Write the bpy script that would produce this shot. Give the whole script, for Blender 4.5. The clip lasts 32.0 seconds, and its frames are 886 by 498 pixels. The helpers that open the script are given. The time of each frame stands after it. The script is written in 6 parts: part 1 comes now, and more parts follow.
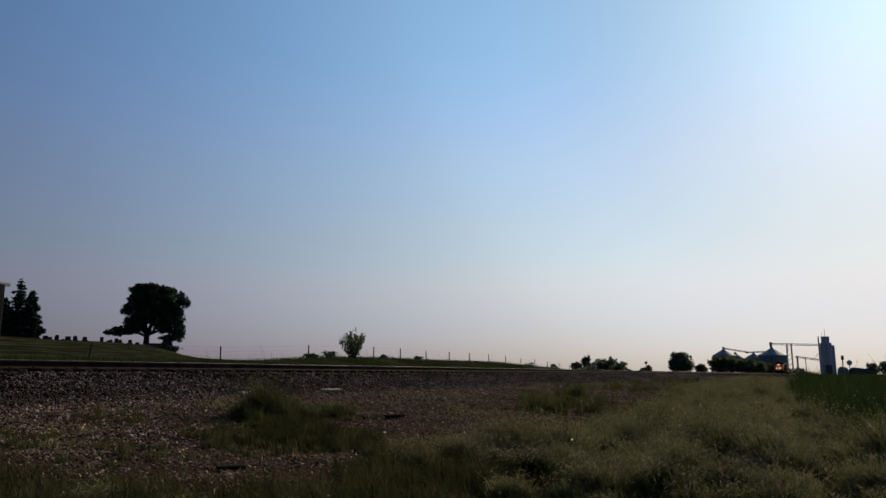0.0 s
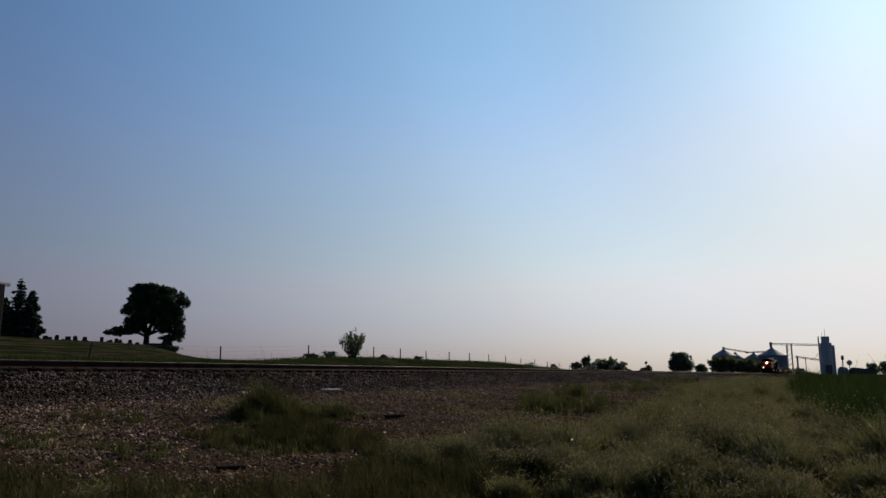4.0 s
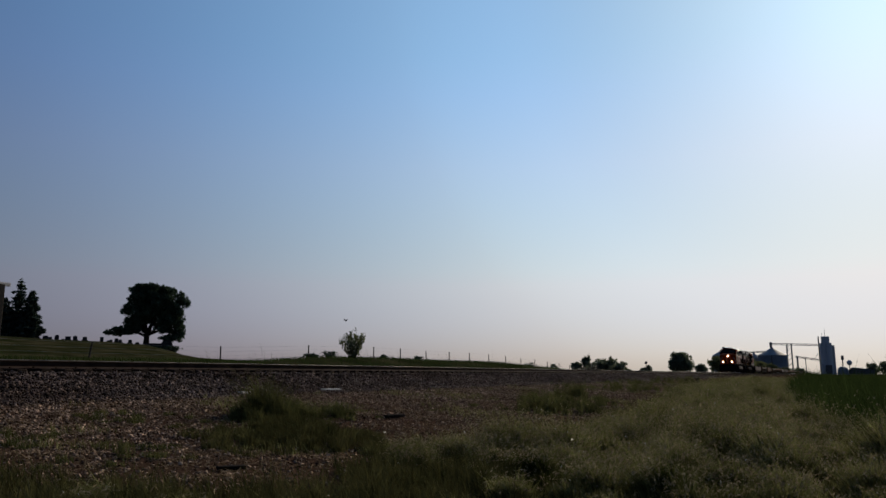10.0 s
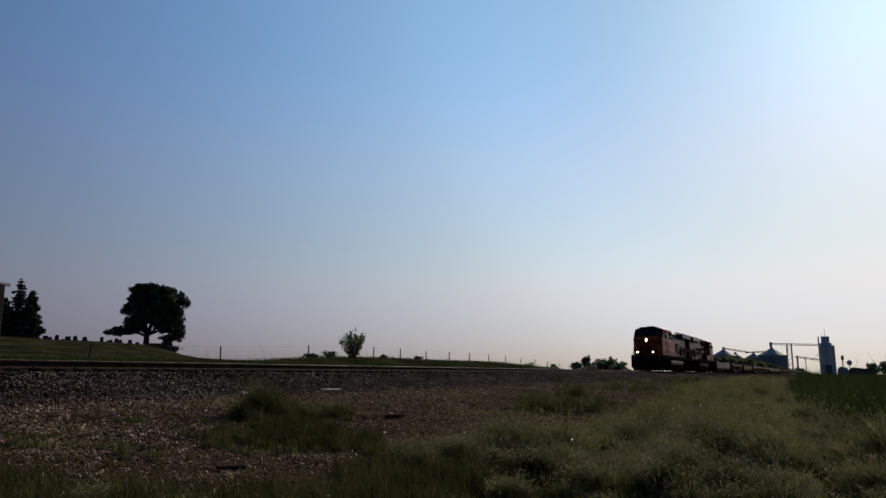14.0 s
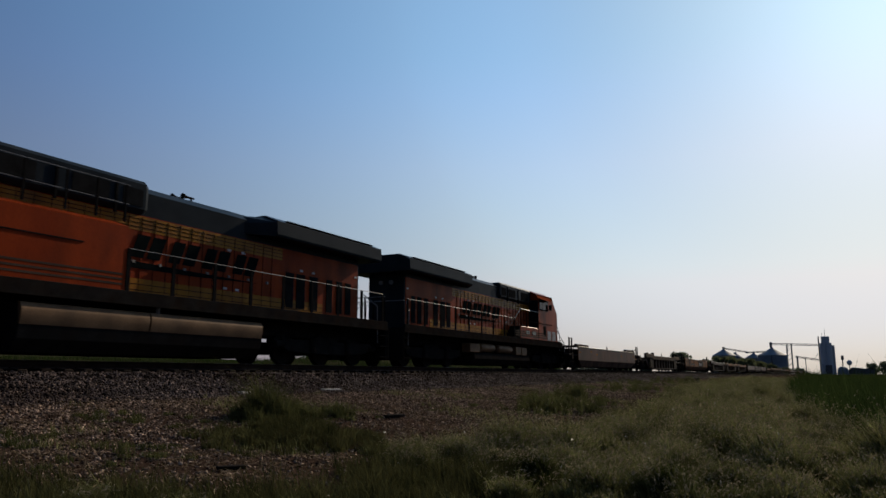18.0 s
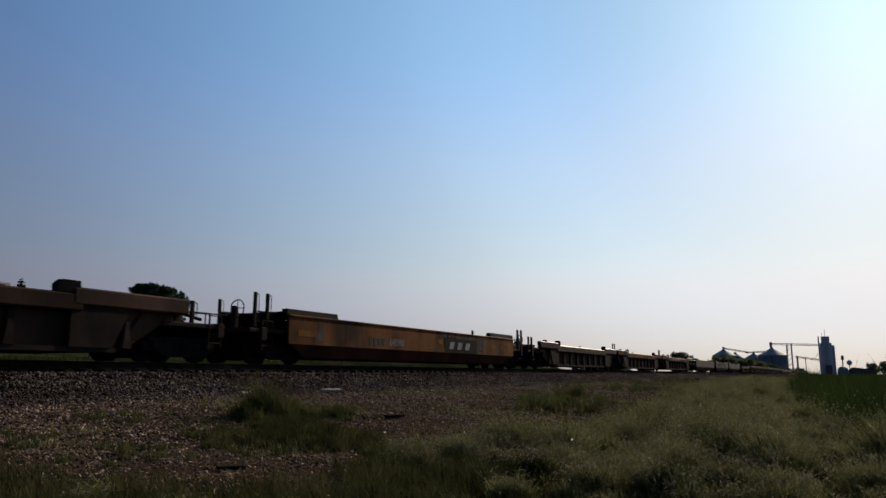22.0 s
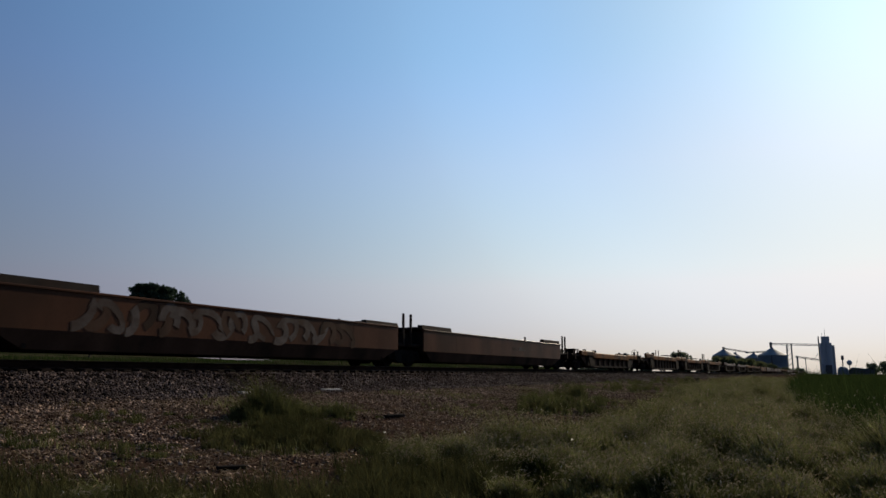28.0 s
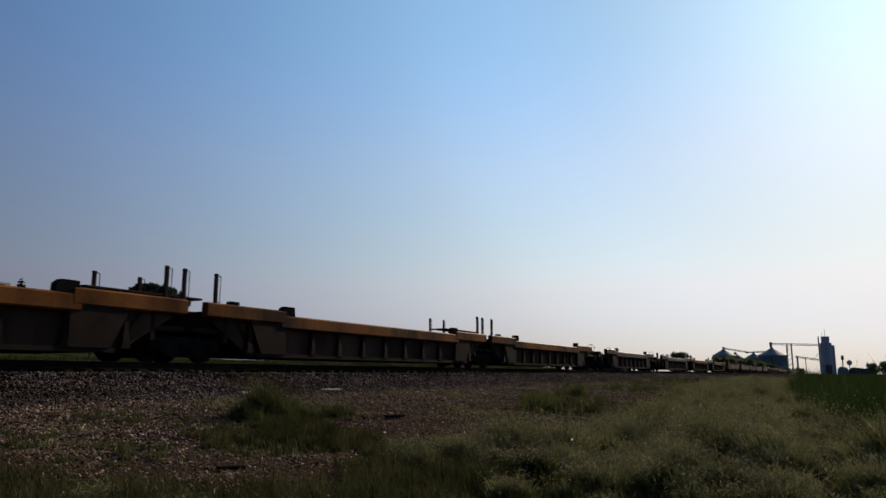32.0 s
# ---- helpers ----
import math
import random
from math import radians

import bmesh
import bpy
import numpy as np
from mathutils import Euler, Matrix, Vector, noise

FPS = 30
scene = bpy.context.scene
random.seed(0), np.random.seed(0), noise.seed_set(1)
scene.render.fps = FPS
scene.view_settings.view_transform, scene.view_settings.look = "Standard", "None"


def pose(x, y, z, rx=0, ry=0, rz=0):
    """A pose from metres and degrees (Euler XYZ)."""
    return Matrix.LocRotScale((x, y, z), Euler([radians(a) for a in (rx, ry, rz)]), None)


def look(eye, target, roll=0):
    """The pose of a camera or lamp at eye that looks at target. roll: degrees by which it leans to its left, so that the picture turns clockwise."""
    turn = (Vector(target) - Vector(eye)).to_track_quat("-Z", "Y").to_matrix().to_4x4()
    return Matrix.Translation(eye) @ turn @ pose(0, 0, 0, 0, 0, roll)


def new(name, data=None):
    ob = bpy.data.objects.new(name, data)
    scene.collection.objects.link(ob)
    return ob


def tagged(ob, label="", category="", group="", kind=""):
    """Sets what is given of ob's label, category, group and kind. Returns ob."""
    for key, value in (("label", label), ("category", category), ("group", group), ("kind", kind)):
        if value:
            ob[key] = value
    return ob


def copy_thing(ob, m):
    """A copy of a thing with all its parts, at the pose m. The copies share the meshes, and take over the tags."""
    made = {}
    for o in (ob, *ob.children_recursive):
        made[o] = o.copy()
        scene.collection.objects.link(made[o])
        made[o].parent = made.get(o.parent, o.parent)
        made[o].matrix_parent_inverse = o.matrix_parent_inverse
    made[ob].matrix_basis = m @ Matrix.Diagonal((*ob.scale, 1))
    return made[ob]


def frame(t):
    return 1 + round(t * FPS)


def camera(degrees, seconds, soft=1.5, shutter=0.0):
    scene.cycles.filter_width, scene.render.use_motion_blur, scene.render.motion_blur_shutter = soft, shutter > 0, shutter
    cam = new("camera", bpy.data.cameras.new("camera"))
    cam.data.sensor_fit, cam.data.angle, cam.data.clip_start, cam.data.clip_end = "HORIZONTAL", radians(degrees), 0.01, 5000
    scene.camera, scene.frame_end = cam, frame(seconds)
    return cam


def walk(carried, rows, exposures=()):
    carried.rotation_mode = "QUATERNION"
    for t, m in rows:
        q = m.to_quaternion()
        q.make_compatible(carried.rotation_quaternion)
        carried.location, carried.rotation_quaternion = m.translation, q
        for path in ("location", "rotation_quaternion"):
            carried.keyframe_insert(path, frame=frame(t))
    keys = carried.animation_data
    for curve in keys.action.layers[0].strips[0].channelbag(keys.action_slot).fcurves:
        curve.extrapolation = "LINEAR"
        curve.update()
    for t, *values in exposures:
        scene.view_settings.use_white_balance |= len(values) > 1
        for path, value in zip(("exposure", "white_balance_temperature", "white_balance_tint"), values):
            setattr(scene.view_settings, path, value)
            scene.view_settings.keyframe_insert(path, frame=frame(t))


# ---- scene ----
import itertools

TRACK_Y = 16.24        # centre line of the track; it runs along x
RAIL_TOP = 0.07
EYE = Vector((0.0, 0.0, -0.235))
AIM, TILT = radians(27.38), radians(9.79)
cam = camera(62.9, 32.0, soft=1.5, shutter=0.08)
view = look(EYE, EYE + Vector((math.cos(AIM) * math.cos(TILT), math.sin(AIM) * math.cos(TILT), math.sin(TILT))))
walk(cam, [(0.0, view), (32.0, view)], exposures=[(0.0, 0.24, 5450, 11), (18.4, 0.24, 5450, 11), (20.2, 0.36, 5450, 11), (32.0, 0.36, 5450, 11)])

# ---- light ----
SUN_AZ, SUN_EL = -7.5, 27.0      # degrees from the track's far direction, and up
world = bpy.data.worlds.new("world")
scene.world = world
world.use_nodes = True
sky = world.node_tree.nodes.new("ShaderNodeTexSky")
sky.sky_type, sky.sun_disc = "NISHITA", False
sky.sun_elevation, sky.sun_rotation = radians(SUN_EL), radians(90 - SUN_AZ)
sky.air_density, sky.dust_density, sky.ozone_density, sky.altitude = 1.0, 1.75, 3.0, 0
back = world.node_tree.nodes["Background"]
haze = world.node_tree.nodes.new("ShaderNodeGamma")     # summer haze evens the sky out
haze.inputs["Gamma"].default_value = 0.6
world.node_tree.links.new(sky.outputs[0], haze.inputs[0])
tone = world.node_tree.nodes.new("ShaderNodeHueSaturation")
tone.inputs["Saturation"].default_value = 1.22
world.node_tree.links.new(haze.outputs[0], tone.inputs["Color"])


def sky_haze(source, value, stops):
    """Multiplies the sky by a smooth ramp over a value."""
    N, L = world.node_tree.nodes.new, world.node_tree.links.new
    ramp, mix = N("ShaderNodeValToRGB"), N("ShaderNodeMix")
    ramp.color_ramp.interpolation = "B_SPLINE"
    while len(ramp.color_ramp.elements) < len(stops):
        ramp.color_ramp.elements.new(0.5)
    for e, (at, colour) in zip(ramp.color_ramp.elements, stops):
        e.position, e.color = at, (*colour, 1)
    L(value, ramp.inputs["Fac"])
    mix.data_type, mix.blend_type = "RGBA", "MULTIPLY"
    mix.inputs[0].default_value = 1.0
    L(source, mix.inputs[6])
    L(ramp.outputs["Color"], mix.inputs[7])
    return mix.outputs[2]


sun_way = Vector((math.cos(radians(SUN_AZ)) * math.cos(radians(SUN_EL)), math.sin(radians(SUN_AZ)) * math.cos(radians(SUN_EL)), math.sin(radians(SUN_EL))))
aim = world.node_tree.nodes.new("ShaderNodeTexCoord")
axes = world.node_tree.nodes.new("ShaderNodeSeparateXYZ")
world.node_tree.links.new(aim.outputs["Generated"], axes.inputs[0])
near_sun = world.node_tree.nodes.new("ShaderNodeVectorMath")
near_sun.operation = "DOT_PRODUCT"
world.node_tree.links.new(aim.outputs["Generated"], near_sun.inputs[0])
near_sun.inputs[1].default_value = sun_way
# dusty air: a broad bright veil round the sun, a rosy grey band over the horizon
sky_colour = sky_haze(tone.outputs[0], near_sun.outputs["Value"], [(0.0, (0.32, 0.3, 0.34)), (0.35, (0.574, 0.53, 0.563)), (0.55, (0.68, 0.62, 0.67)), (0.82, (0.95, 1.01, 0.98)), (0.9, (0.77, 0.88, 0.96)), (0.955, (0.62, 0.68, 0.724)), (1.0, (0.57, 0.59, 0.62))])
sky_colour = sky_haze(sky_colour, axes.outputs["Z"], [(0.0, (0.71, 0.67, 0.78)), (0.07, (0.83, 0.73, 0.73)), (0.14, (1.1, 0.89, 0.715)), (0.27, (1.03, 0.99, 0.9)), (0.42, (0.82, 1.0, 1.06))])
world.node_tree.links.new(sky_colour, back.inputs[0])
back.inputs[1].default_value = 0.176
sun_data = bpy.data.lights.new("sun", "SUN")
sun_data.energy, sun_data.angle, sun_data.color = 4.4, radians(0.6), (1.0, 0.76, 0.47)
sun = new("sun", sun_data)
sun.matrix_world = look(sun_way * 100, (0, 0, 0))


# ---- materials ----
def material(name, low, high, rough=0.7, metal=0.0, scale=4.0, fine=40.0, bump=0.15, grime=None, grime_scale=0.7, grime_amount=0.5, space="Object", vary=0.0, island=0.0, stretch=(1, 1, 1), gloss=0.3):
    """A surface that mottles between two colours, with fine grain, relief and patches of grime."""
    m = bpy.data.materials.new(name)
    m.use_nodes = True
    t = m.node_tree
    N, L = t.nodes.new, t.links.new
    bsdf = t.nodes["Principled BSDF"]
    coord, mapping = N("ShaderNodeTexCoord"), N("ShaderNodeMapping")
    mapping.inputs["Scale"].default_value = stretch
    if space == "World":
        geo = N("ShaderNodeNewGeometry")
        L(geo.outputs["Position"], mapping.inputs["Vector"])
    else:
        L(coord.outputs["Object"], mapping.inputs["Vector"])
    coarse, grain = N("ShaderNodeTexNoise"), N("ShaderNodeTexNoise")
    coarse.inputs["Scale"].default_value, coarse.inputs["Detail"].default_value = scale, 5
    grain.inputs["Scale"].default_value, grain.inputs["Detail"].default_value = fine, 3
    for n in (coarse, grain):
        L(mapping.outputs["Vector"], n.inputs["Vector"])
    add = N("ShaderNodeMath")
    add.operation = "MULTIPLY_ADD"
    L(grain.outputs["Fac"], add.inputs[0])
    add.inputs[1].default_value = 0.5
    L(coarse.outputs["Fac"], add.inputs[2])
    ramp = N("ShaderNodeValToRGB")
    ramp.color_ramp.elements[0].position, ramp.color_ramp.elements[0].color = 0.52, (*low, 1)
    ramp.color_ramp.elements[1].position, ramp.color_ramp.elements[1].color = 0.98, (*high, 1)
    L(add.outputs[0], ramp.inputs["Fac"])
    colour = ramp.outputs["Color"]
    if grime:
        dirt = N("ShaderNodeTexNoise")
        dirt.inputs["Scale"].default_value, dirt.inputs["Detail"].default_value = grime_scale, 7
        L(mapping.outputs["Vector"], dirt.inputs["Vector"])
        edge = N("ShaderNodeValToRGB")
        edge.color_ramp.elements[0].position, edge.color_ramp.elements[1].position = 0.44, 0.66
        edge.color_ramp.elements[1].color = (grime_amount,) * 3 + (1,)
        L(dirt.outputs["Fac"], edge.inputs["Fac"])
        mix = N("ShaderNodeMix")
        mix.data_type = "RGBA"
        L(edge.outputs["Color"], mix.inputs[0])
        L(colour, mix.inputs[6])
        mix.inputs[7].default_value = (*grime, 1)
        colour = mix.outputs[2]
    if vary or island:
        source = N("ShaderNodeNewGeometry").outputs["Random Per Island"] if island else N("ShaderNodeObjectInfo").outputs["Random"]
        spread = N("ShaderNodeMapRange")
        amount = island or vary
        spread.inputs["To Min"].default_value, spread.inputs["To Max"].default_value = 1 - amount, 1 + amount
        L(source, spread.inputs["Value"])
        hsv = N("ShaderNodeHueSaturation")
        L(spread.outputs["Result"], hsv.inputs["Value"])
        L(colour, hsv.inputs["Color"])
        colour = hsv.outputs["Color"]
    L(colour, bsdf.inputs["Base Color"])
    bsdf.inputs["Roughness"].default_value, bsdf.inputs["Metallic"].default_value = rough, metal
    bsdf.inputs["Specular IOR Level"].default_value = gloss
    if bump:
        relief = N("ShaderNodeBump")
        relief.inputs["Strength"].default_value, relief.inputs["Distance"].default_value = bump, 0.02
        L(add.outputs[0], relief.inputs["Height"])
        L(relief.outputs["Normal"], bsdf.inputs["Normal"])
    return m


def glow(name, colour, strength):
    m = bpy.data.materials.new(name)
    m.use_nodes = True
    bsdf = m.node_tree.nodes["Principled BSDF"]
    bsdf.inputs["Base Color"].default_value = (*colour, 1)
    bsdf.inputs["Emission Color"].default_value, bsdf.inputs["Emission Strength"].default_value = (*colour, 1), strength
    return m


def leafy(name, low, high, through_light=0.3, scale=0.6, island=0.35):
    m = material(name, low, high, 0.6, 0, scale, 9, 0, space="World", island=island)
    t = m.node_tree
    bsdf, out = t.nodes["Principled BSDF"], t.nodes["Material Output"]
    leaf, mix = t.nodes.new("ShaderNodeBsdfTranslucent"), t.nodes.new("ShaderNodeMixShader")
    t.links.new(bsdf.inputs["Base Color"].links[0].from_socket, leaf.inputs["Color"])
    mix.inputs[0].default_value = through_light
    t.links.new(bsdf.outputs[0], mix.inputs[1])
    t.links.new(leaf.outputs[0], mix.inputs[2])
    t.links.new(mix.outputs[0], out.inputs[0])
    bsdf.inputs["Specular IOR Level"].default_value = 0.0
    return m


M_ORANGE = material("orange_paint", (0.14, 0.0175, 0.0022), (0.235, 0.034, 0.0042), 0.36, 0, 1.2, 30, 0.03, (0.045, 0.0095, 0.0035), 1.1, 0.65, stretch=(1, 1, 0.4), gloss=0.03)
M_FADED = material("faded_orange_paint", (0.14, 0.03, 0.012), (0.22, 0.055, 0.025), 0.95, 0, 1.2, 30, 0.05, (0.045, 0.0095, 0.0035), 1.1, 0.5, gloss=0.0)
M_YELLOW = material("yellow_paint", (0.19, 0.082, 0.0085), (0.28, 0.122, 0.013), 0.26, 0, 1.2, 30, 0.03, (0.11, 0.045, 0.012), 1.3, 0.7, gloss=0.05)
M_OCHRE = material("worn_ochre_paint", (0.12, 0.05, 0.008), (0.21, 0.09, 0.012), 0.6, 0, 3, 30, 0.05, (0.07, 0.03, 0.011), 2.4, 0.95, gloss=0.02)
M_GREEN = material("dark_green_paint", (0.01, 0.013, 0.0165), (0.018, 0.022, 0.026), 0.28, 0, 1.5, 30, 0.03, (0.024, 0.026, 0.028), 0.9, 0.5, gloss=0.015)
M_BLACK = material("black_steel", (0.007, 0.0068, 0.0068), (0.016, 0.015, 0.0145), 0.9, 0, 3, 40, 0.1, (0.014, 0.011, 0.009), 1.3, 0.6, gloss=0.0)
M_LOGO = material("logo_black", (0.004, 0.0055, 0.0055), (0.007, 0.009, 0.0088), 0.9, 0, 3, 30, 0.02, gloss=0.0)
M_SILL = material("grey_sill_paint", (0.009, 0.008, 0.0075), (0.02, 0.0175, 0.0155), 0.9, 0, 3, 40, 0.1, (0.018, 0.011, 0.0065), 2, 0.5, gloss=0.0)
M_TANK = material("dusty_tank_paint", (0.09, 0.054, 0.03), (0.17, 0.107, 0.06), 0.5, 0.1, 1.5, 30, 0.05, (0.05, 0.034, 0.023), 1.2, 0.6, gloss=0.03)
M_STEEL = material("worn_steel", (0.08, 0.076, 0.072), (0.2, 0.19, 0.18), 0.5, 0.2, 4, 50, 0.05, (0.06, 0.035, 0.02), 3, 0.5)
M_GRILLE = material("shutter_and_shade_black", (0.009, 0.009, 0.009), (0.016, 0.016, 0.016), 0.9, 0, 4, 40, 0.05, gloss=0.0)
M_WHITE = material("white_paint", (0.3, 0.29, 0.275), (0.42, 0.4, 0.385), 0.5, 0, 3, 30, 0.03, (0.3, 0.27, 0.22), 2, 0.5, gloss=0.05)
M_LAMP = glow("warm_lamp", (1.0, 0.5, 0.18), 160.0)
# lower folds of the yellow cars: self-shade put into a darker brown
M_BROWN = material("brown_fold_shade", (0.042, 0.0155, 0.0085), (0.07, 0.028, 0.0155), 0.55, 0, 0.9, 25, 0.08, (0.018, 0.012, 0.009), 0.6, 0.75, gloss=0.015, vary=0.2, stretch=(1, 1, 0.35))
M_TAN = material("faded_tan_car_paint", (0.046, 0.0215, 0.0125), (0.078, 0.038, 0.022), 0.36, 0, 0.9, 25, 0.05, (0.03, 0.018, 0.012), 0.6, 0.75, gloss=0.02, vary=0.15, stretch=(1, 1, 0.35))
M_AMBER = material("weathered_yellow_car_paint", (0.105, 0.04, 0.0095), (0.19, 0.076, 0.018), 0.55, 0, 0.8, 25, 0.12, (0.024, 0.011, 0.006), 0.7, 0.95, gloss=0.02, vary=0.12, stretch=(1, 1, 0.4))
M_CAR_DARK = material("dark_car_steel", (0.011, 0.0092, 0.0085), (0.026, 0.021, 0.018), 0.85, 0, 1.6, 30, 0.12, (0.03, 0.018, 0.012), 0.9, 0.6, gloss=0.02)
# soot brown; also stands in for shade on folds and recessed sheets
M_SOOT_SHADE = material("soot_and_shade_brown", (0.042, 0.025, 0.017), (0.072, 0.043, 0.029), 0.8, 0, 0.9, 25, 0.08, (0.012, 0.009, 0.007), 0.5, 0.8, gloss=0.03, vary=0.2, stretch=(1, 1, 0.35))
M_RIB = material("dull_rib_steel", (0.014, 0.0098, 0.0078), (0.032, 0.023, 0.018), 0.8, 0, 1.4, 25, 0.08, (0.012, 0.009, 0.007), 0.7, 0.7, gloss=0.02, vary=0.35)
M_SPRAY = material("grey_spray_paint", (0.05, 0.04, 0.035), (0.092, 0.077, 0.069), 0.6, 0, 3, 30, 0.03, (0.045, 0.028, 0.019), 1.6, 0.9, gloss=0.03)
M_PALE = material("faded_white_marking", (0.2, 0.19, 0.195), (0.32, 0.31, 0.315), 0.6, 0, 3, 30, 0.03, (0.09, 0.07, 0.06), 2.5, 0.8, gloss=0.03)
M_RUST = material("rusty_rail_side", (0.013, 0.0085, 0.0068), (0.03, 0.019, 0.014), 0.9, 0.0, 3, 60, 0.2, gloss=0.05, space="World")
M_FOOT = material("dusty_rail_foot", (0.035, 0.025, 0.021), (0.075, 0.055, 0.047), 0.9, 0, 3, 60, 0.1, gloss=0.02, space="World")
M_RAILHEAD = material("polished_rail_head", (0.07, 0.064, 0.06), (0.13, 0.122, 0.115), 0.55, 0.6, 5, 60, 0.02, space="World")
M_TIE = material("creosoted_wood", (0.006, 0.0045, 0.0038), (0.018, 0.013, 0.0105), 0.9, 0, 2, 50, 0.4, (0.03, 0.023, 0.018), 3, 0.5, vary=0.3, stretch=(3, 0.6, 3), gloss=0.02)
M_BALLAST = material("grey_ballast_stone", (0.004, 0.0033, 0.0032), (0.12, 0.094, 0.086), 0.85, 0, 6, 60, 0.3, (0.022, 0.014, 0.01), 0.35, 0.6, gloss=0.02, space="World", island=0.85)
M_BED = material("dark_ballast_bed", (0.008, 0.0065, 0.006), (0.05, 0.04, 0.036), 0.95, 0, 9, 60, 0.5, (0.016, 0.011, 0.009), 0.5, 0.6, gloss=0.0, space="World")
M_GRAVEL = material("brown_gravel_stone", (0.011, 0.0075, 0.0053), (0.225, 0.162, 0.122), 0.85, 0, 5, 60, 0.3, (0.022, 0.018, 0.008), 0.3, 0.5, gloss=0.02, space="World", island=0.95)
M_CHALK = material("pale_gravel_stone", (0.1, 0.072, 0.052), (0.3, 0.232, 0.18), 0.85, 0, 5, 60, 0.2, gloss=0.02, space="World", island=0.5)
M_WOOD = material("grey_weathered_wood", (0.018, 0.016, 0.014), (0.045, 0.04, 0.035), 0.9, 0, 3, 40, 0.4, stretch=(3, 3, 0.3), gloss=0.03)
M_STONE = material("grey_headstone", (0.014, 0.014, 0.015), (0.035, 0.035, 0.037), 0.8, 0, 3, 30, 0.2, (0.03, 0.03, 0.026), 1.5, 0.5, gloss=0.03)
M_BIN = material("galvanised_bin_steel", (0.12, 0.135, 0.16), (0.18, 0.2, 0.23), 0.7, 0.1, 0.15, 3, 0.03, (0.13, 0.14, 0.16), 0.1, 0.5, gloss=0.1)
# far concrete, lifted in colour to stand in for aerial haze
M_CONCRETE = material("hazed_grey_concrete", (0.34, 0.35, 0.38), (0.46, 0.47, 0.5), 0.85, 0, 0.1, 1.2, 0.1, (0.15, 0.16, 0.18), 0.06, 0.6, gloss=0.1, stretch=(1, 1, 0.25))
M_FRAME = material("galvanised_frame_steel", (0.06, 0.065, 0.075), (0.11, 0.115, 0.13), 0.6, 0.4, 0.5, 4, 0.02, gloss=0.05)
M_SHED = material("dark_shed_cladding", (0.06, 0.06, 0.066), (0.11, 0.11, 0.12), 0.7, 0.1, 0.2, 2, 0.05, gloss=0.03)
M_BARK = material("dark_bark", (0.008, 0.0065, 0.005), (0.02, 0.016, 0.013), 0.95, 0, 3, 25, 0.5, gloss=0.0)
M_OAK = leafy("oak_leaves", (0.03, 0.045, 0.03), (0.06, 0.08, 0.048), 0.15)
M_SPRUCE = leafy("spruce_needles", (0.024, 0.036, 0.03), (0.05, 0.068, 0.052), 0.1)
M_BUSH = leafy("bush_leaves", (0.07, 0.08, 0.038), (0.115, 0.125, 0.058), 0.35)
# distant foliage, haze put into its colour by lightening it
M_FARLEAF = leafy("hazed_far_leaves", (0.07, 0.085, 0.055), (0.12, 0.135, 0.085), 0.35, 0.05)
M_GRASS = leafy("meadow_grass", (0.022, 0.029, 0.008), (0.2, 0.198, 0.082), 0.3, 1.1, 0.4)
M_SEED = leafy("grass_seed_heads", (0.15, 0.122, 0.072), (0.32, 0.268, 0.17), 0.3, 0.8, 0.4)
M_FLOWER = leafy("white_petals", (0.5, 0.5, 0.45), (0.75, 0.74, 0.68), 0.4, 2.0, 0.2)
M_CROP = leafy("green_crop_leaves", (0.011, 0.02, 0.005), (0.034, 0.049, 0.014), 0.3, 0.3, 0.35)
M_TUFT = leafy("tussock_grass", (0.02, 0.025, 0.009), (0.092, 0.094, 0.036), 0.35, 1.6, 0.5)
# rank green growth; near grass uses it with shade put into the colour
M_SHAG = leafy("rank_and_shaded_grass", (0.011, 0.014, 0.0045), (0.078, 0.075, 0.03), 0.28, 1.3, 0.5)
M_STRAW = leafy("dry_straw", (0.05, 0.036, 0.022), (0.17, 0.125, 0.08), 0.15, 2.0, 0.5)
M_FEATHER = material("brown_feathers", (0.05, 0.04, 0.03), (0.1, 0.08, 0.06), 0.8, 0, 20, 90, 0.1)


def glass(name, colour):
    m = bpy.data.materials.new(name)
    m.use_nodes = True
    b = m.node_tree.nodes["Principled BSDF"]
    b.inputs["Base Color"].default_value, b.inputs["Roughness"].default_value = (*colour, 1), 0.04
    b.inputs["IOR"].default_value = 1.5
    b.inputs["Specular IOR Level"].default_value = 0.06
    return m


M_GLASS = glass("dark_cab_glass", (0.012, 0.014, 0.016))


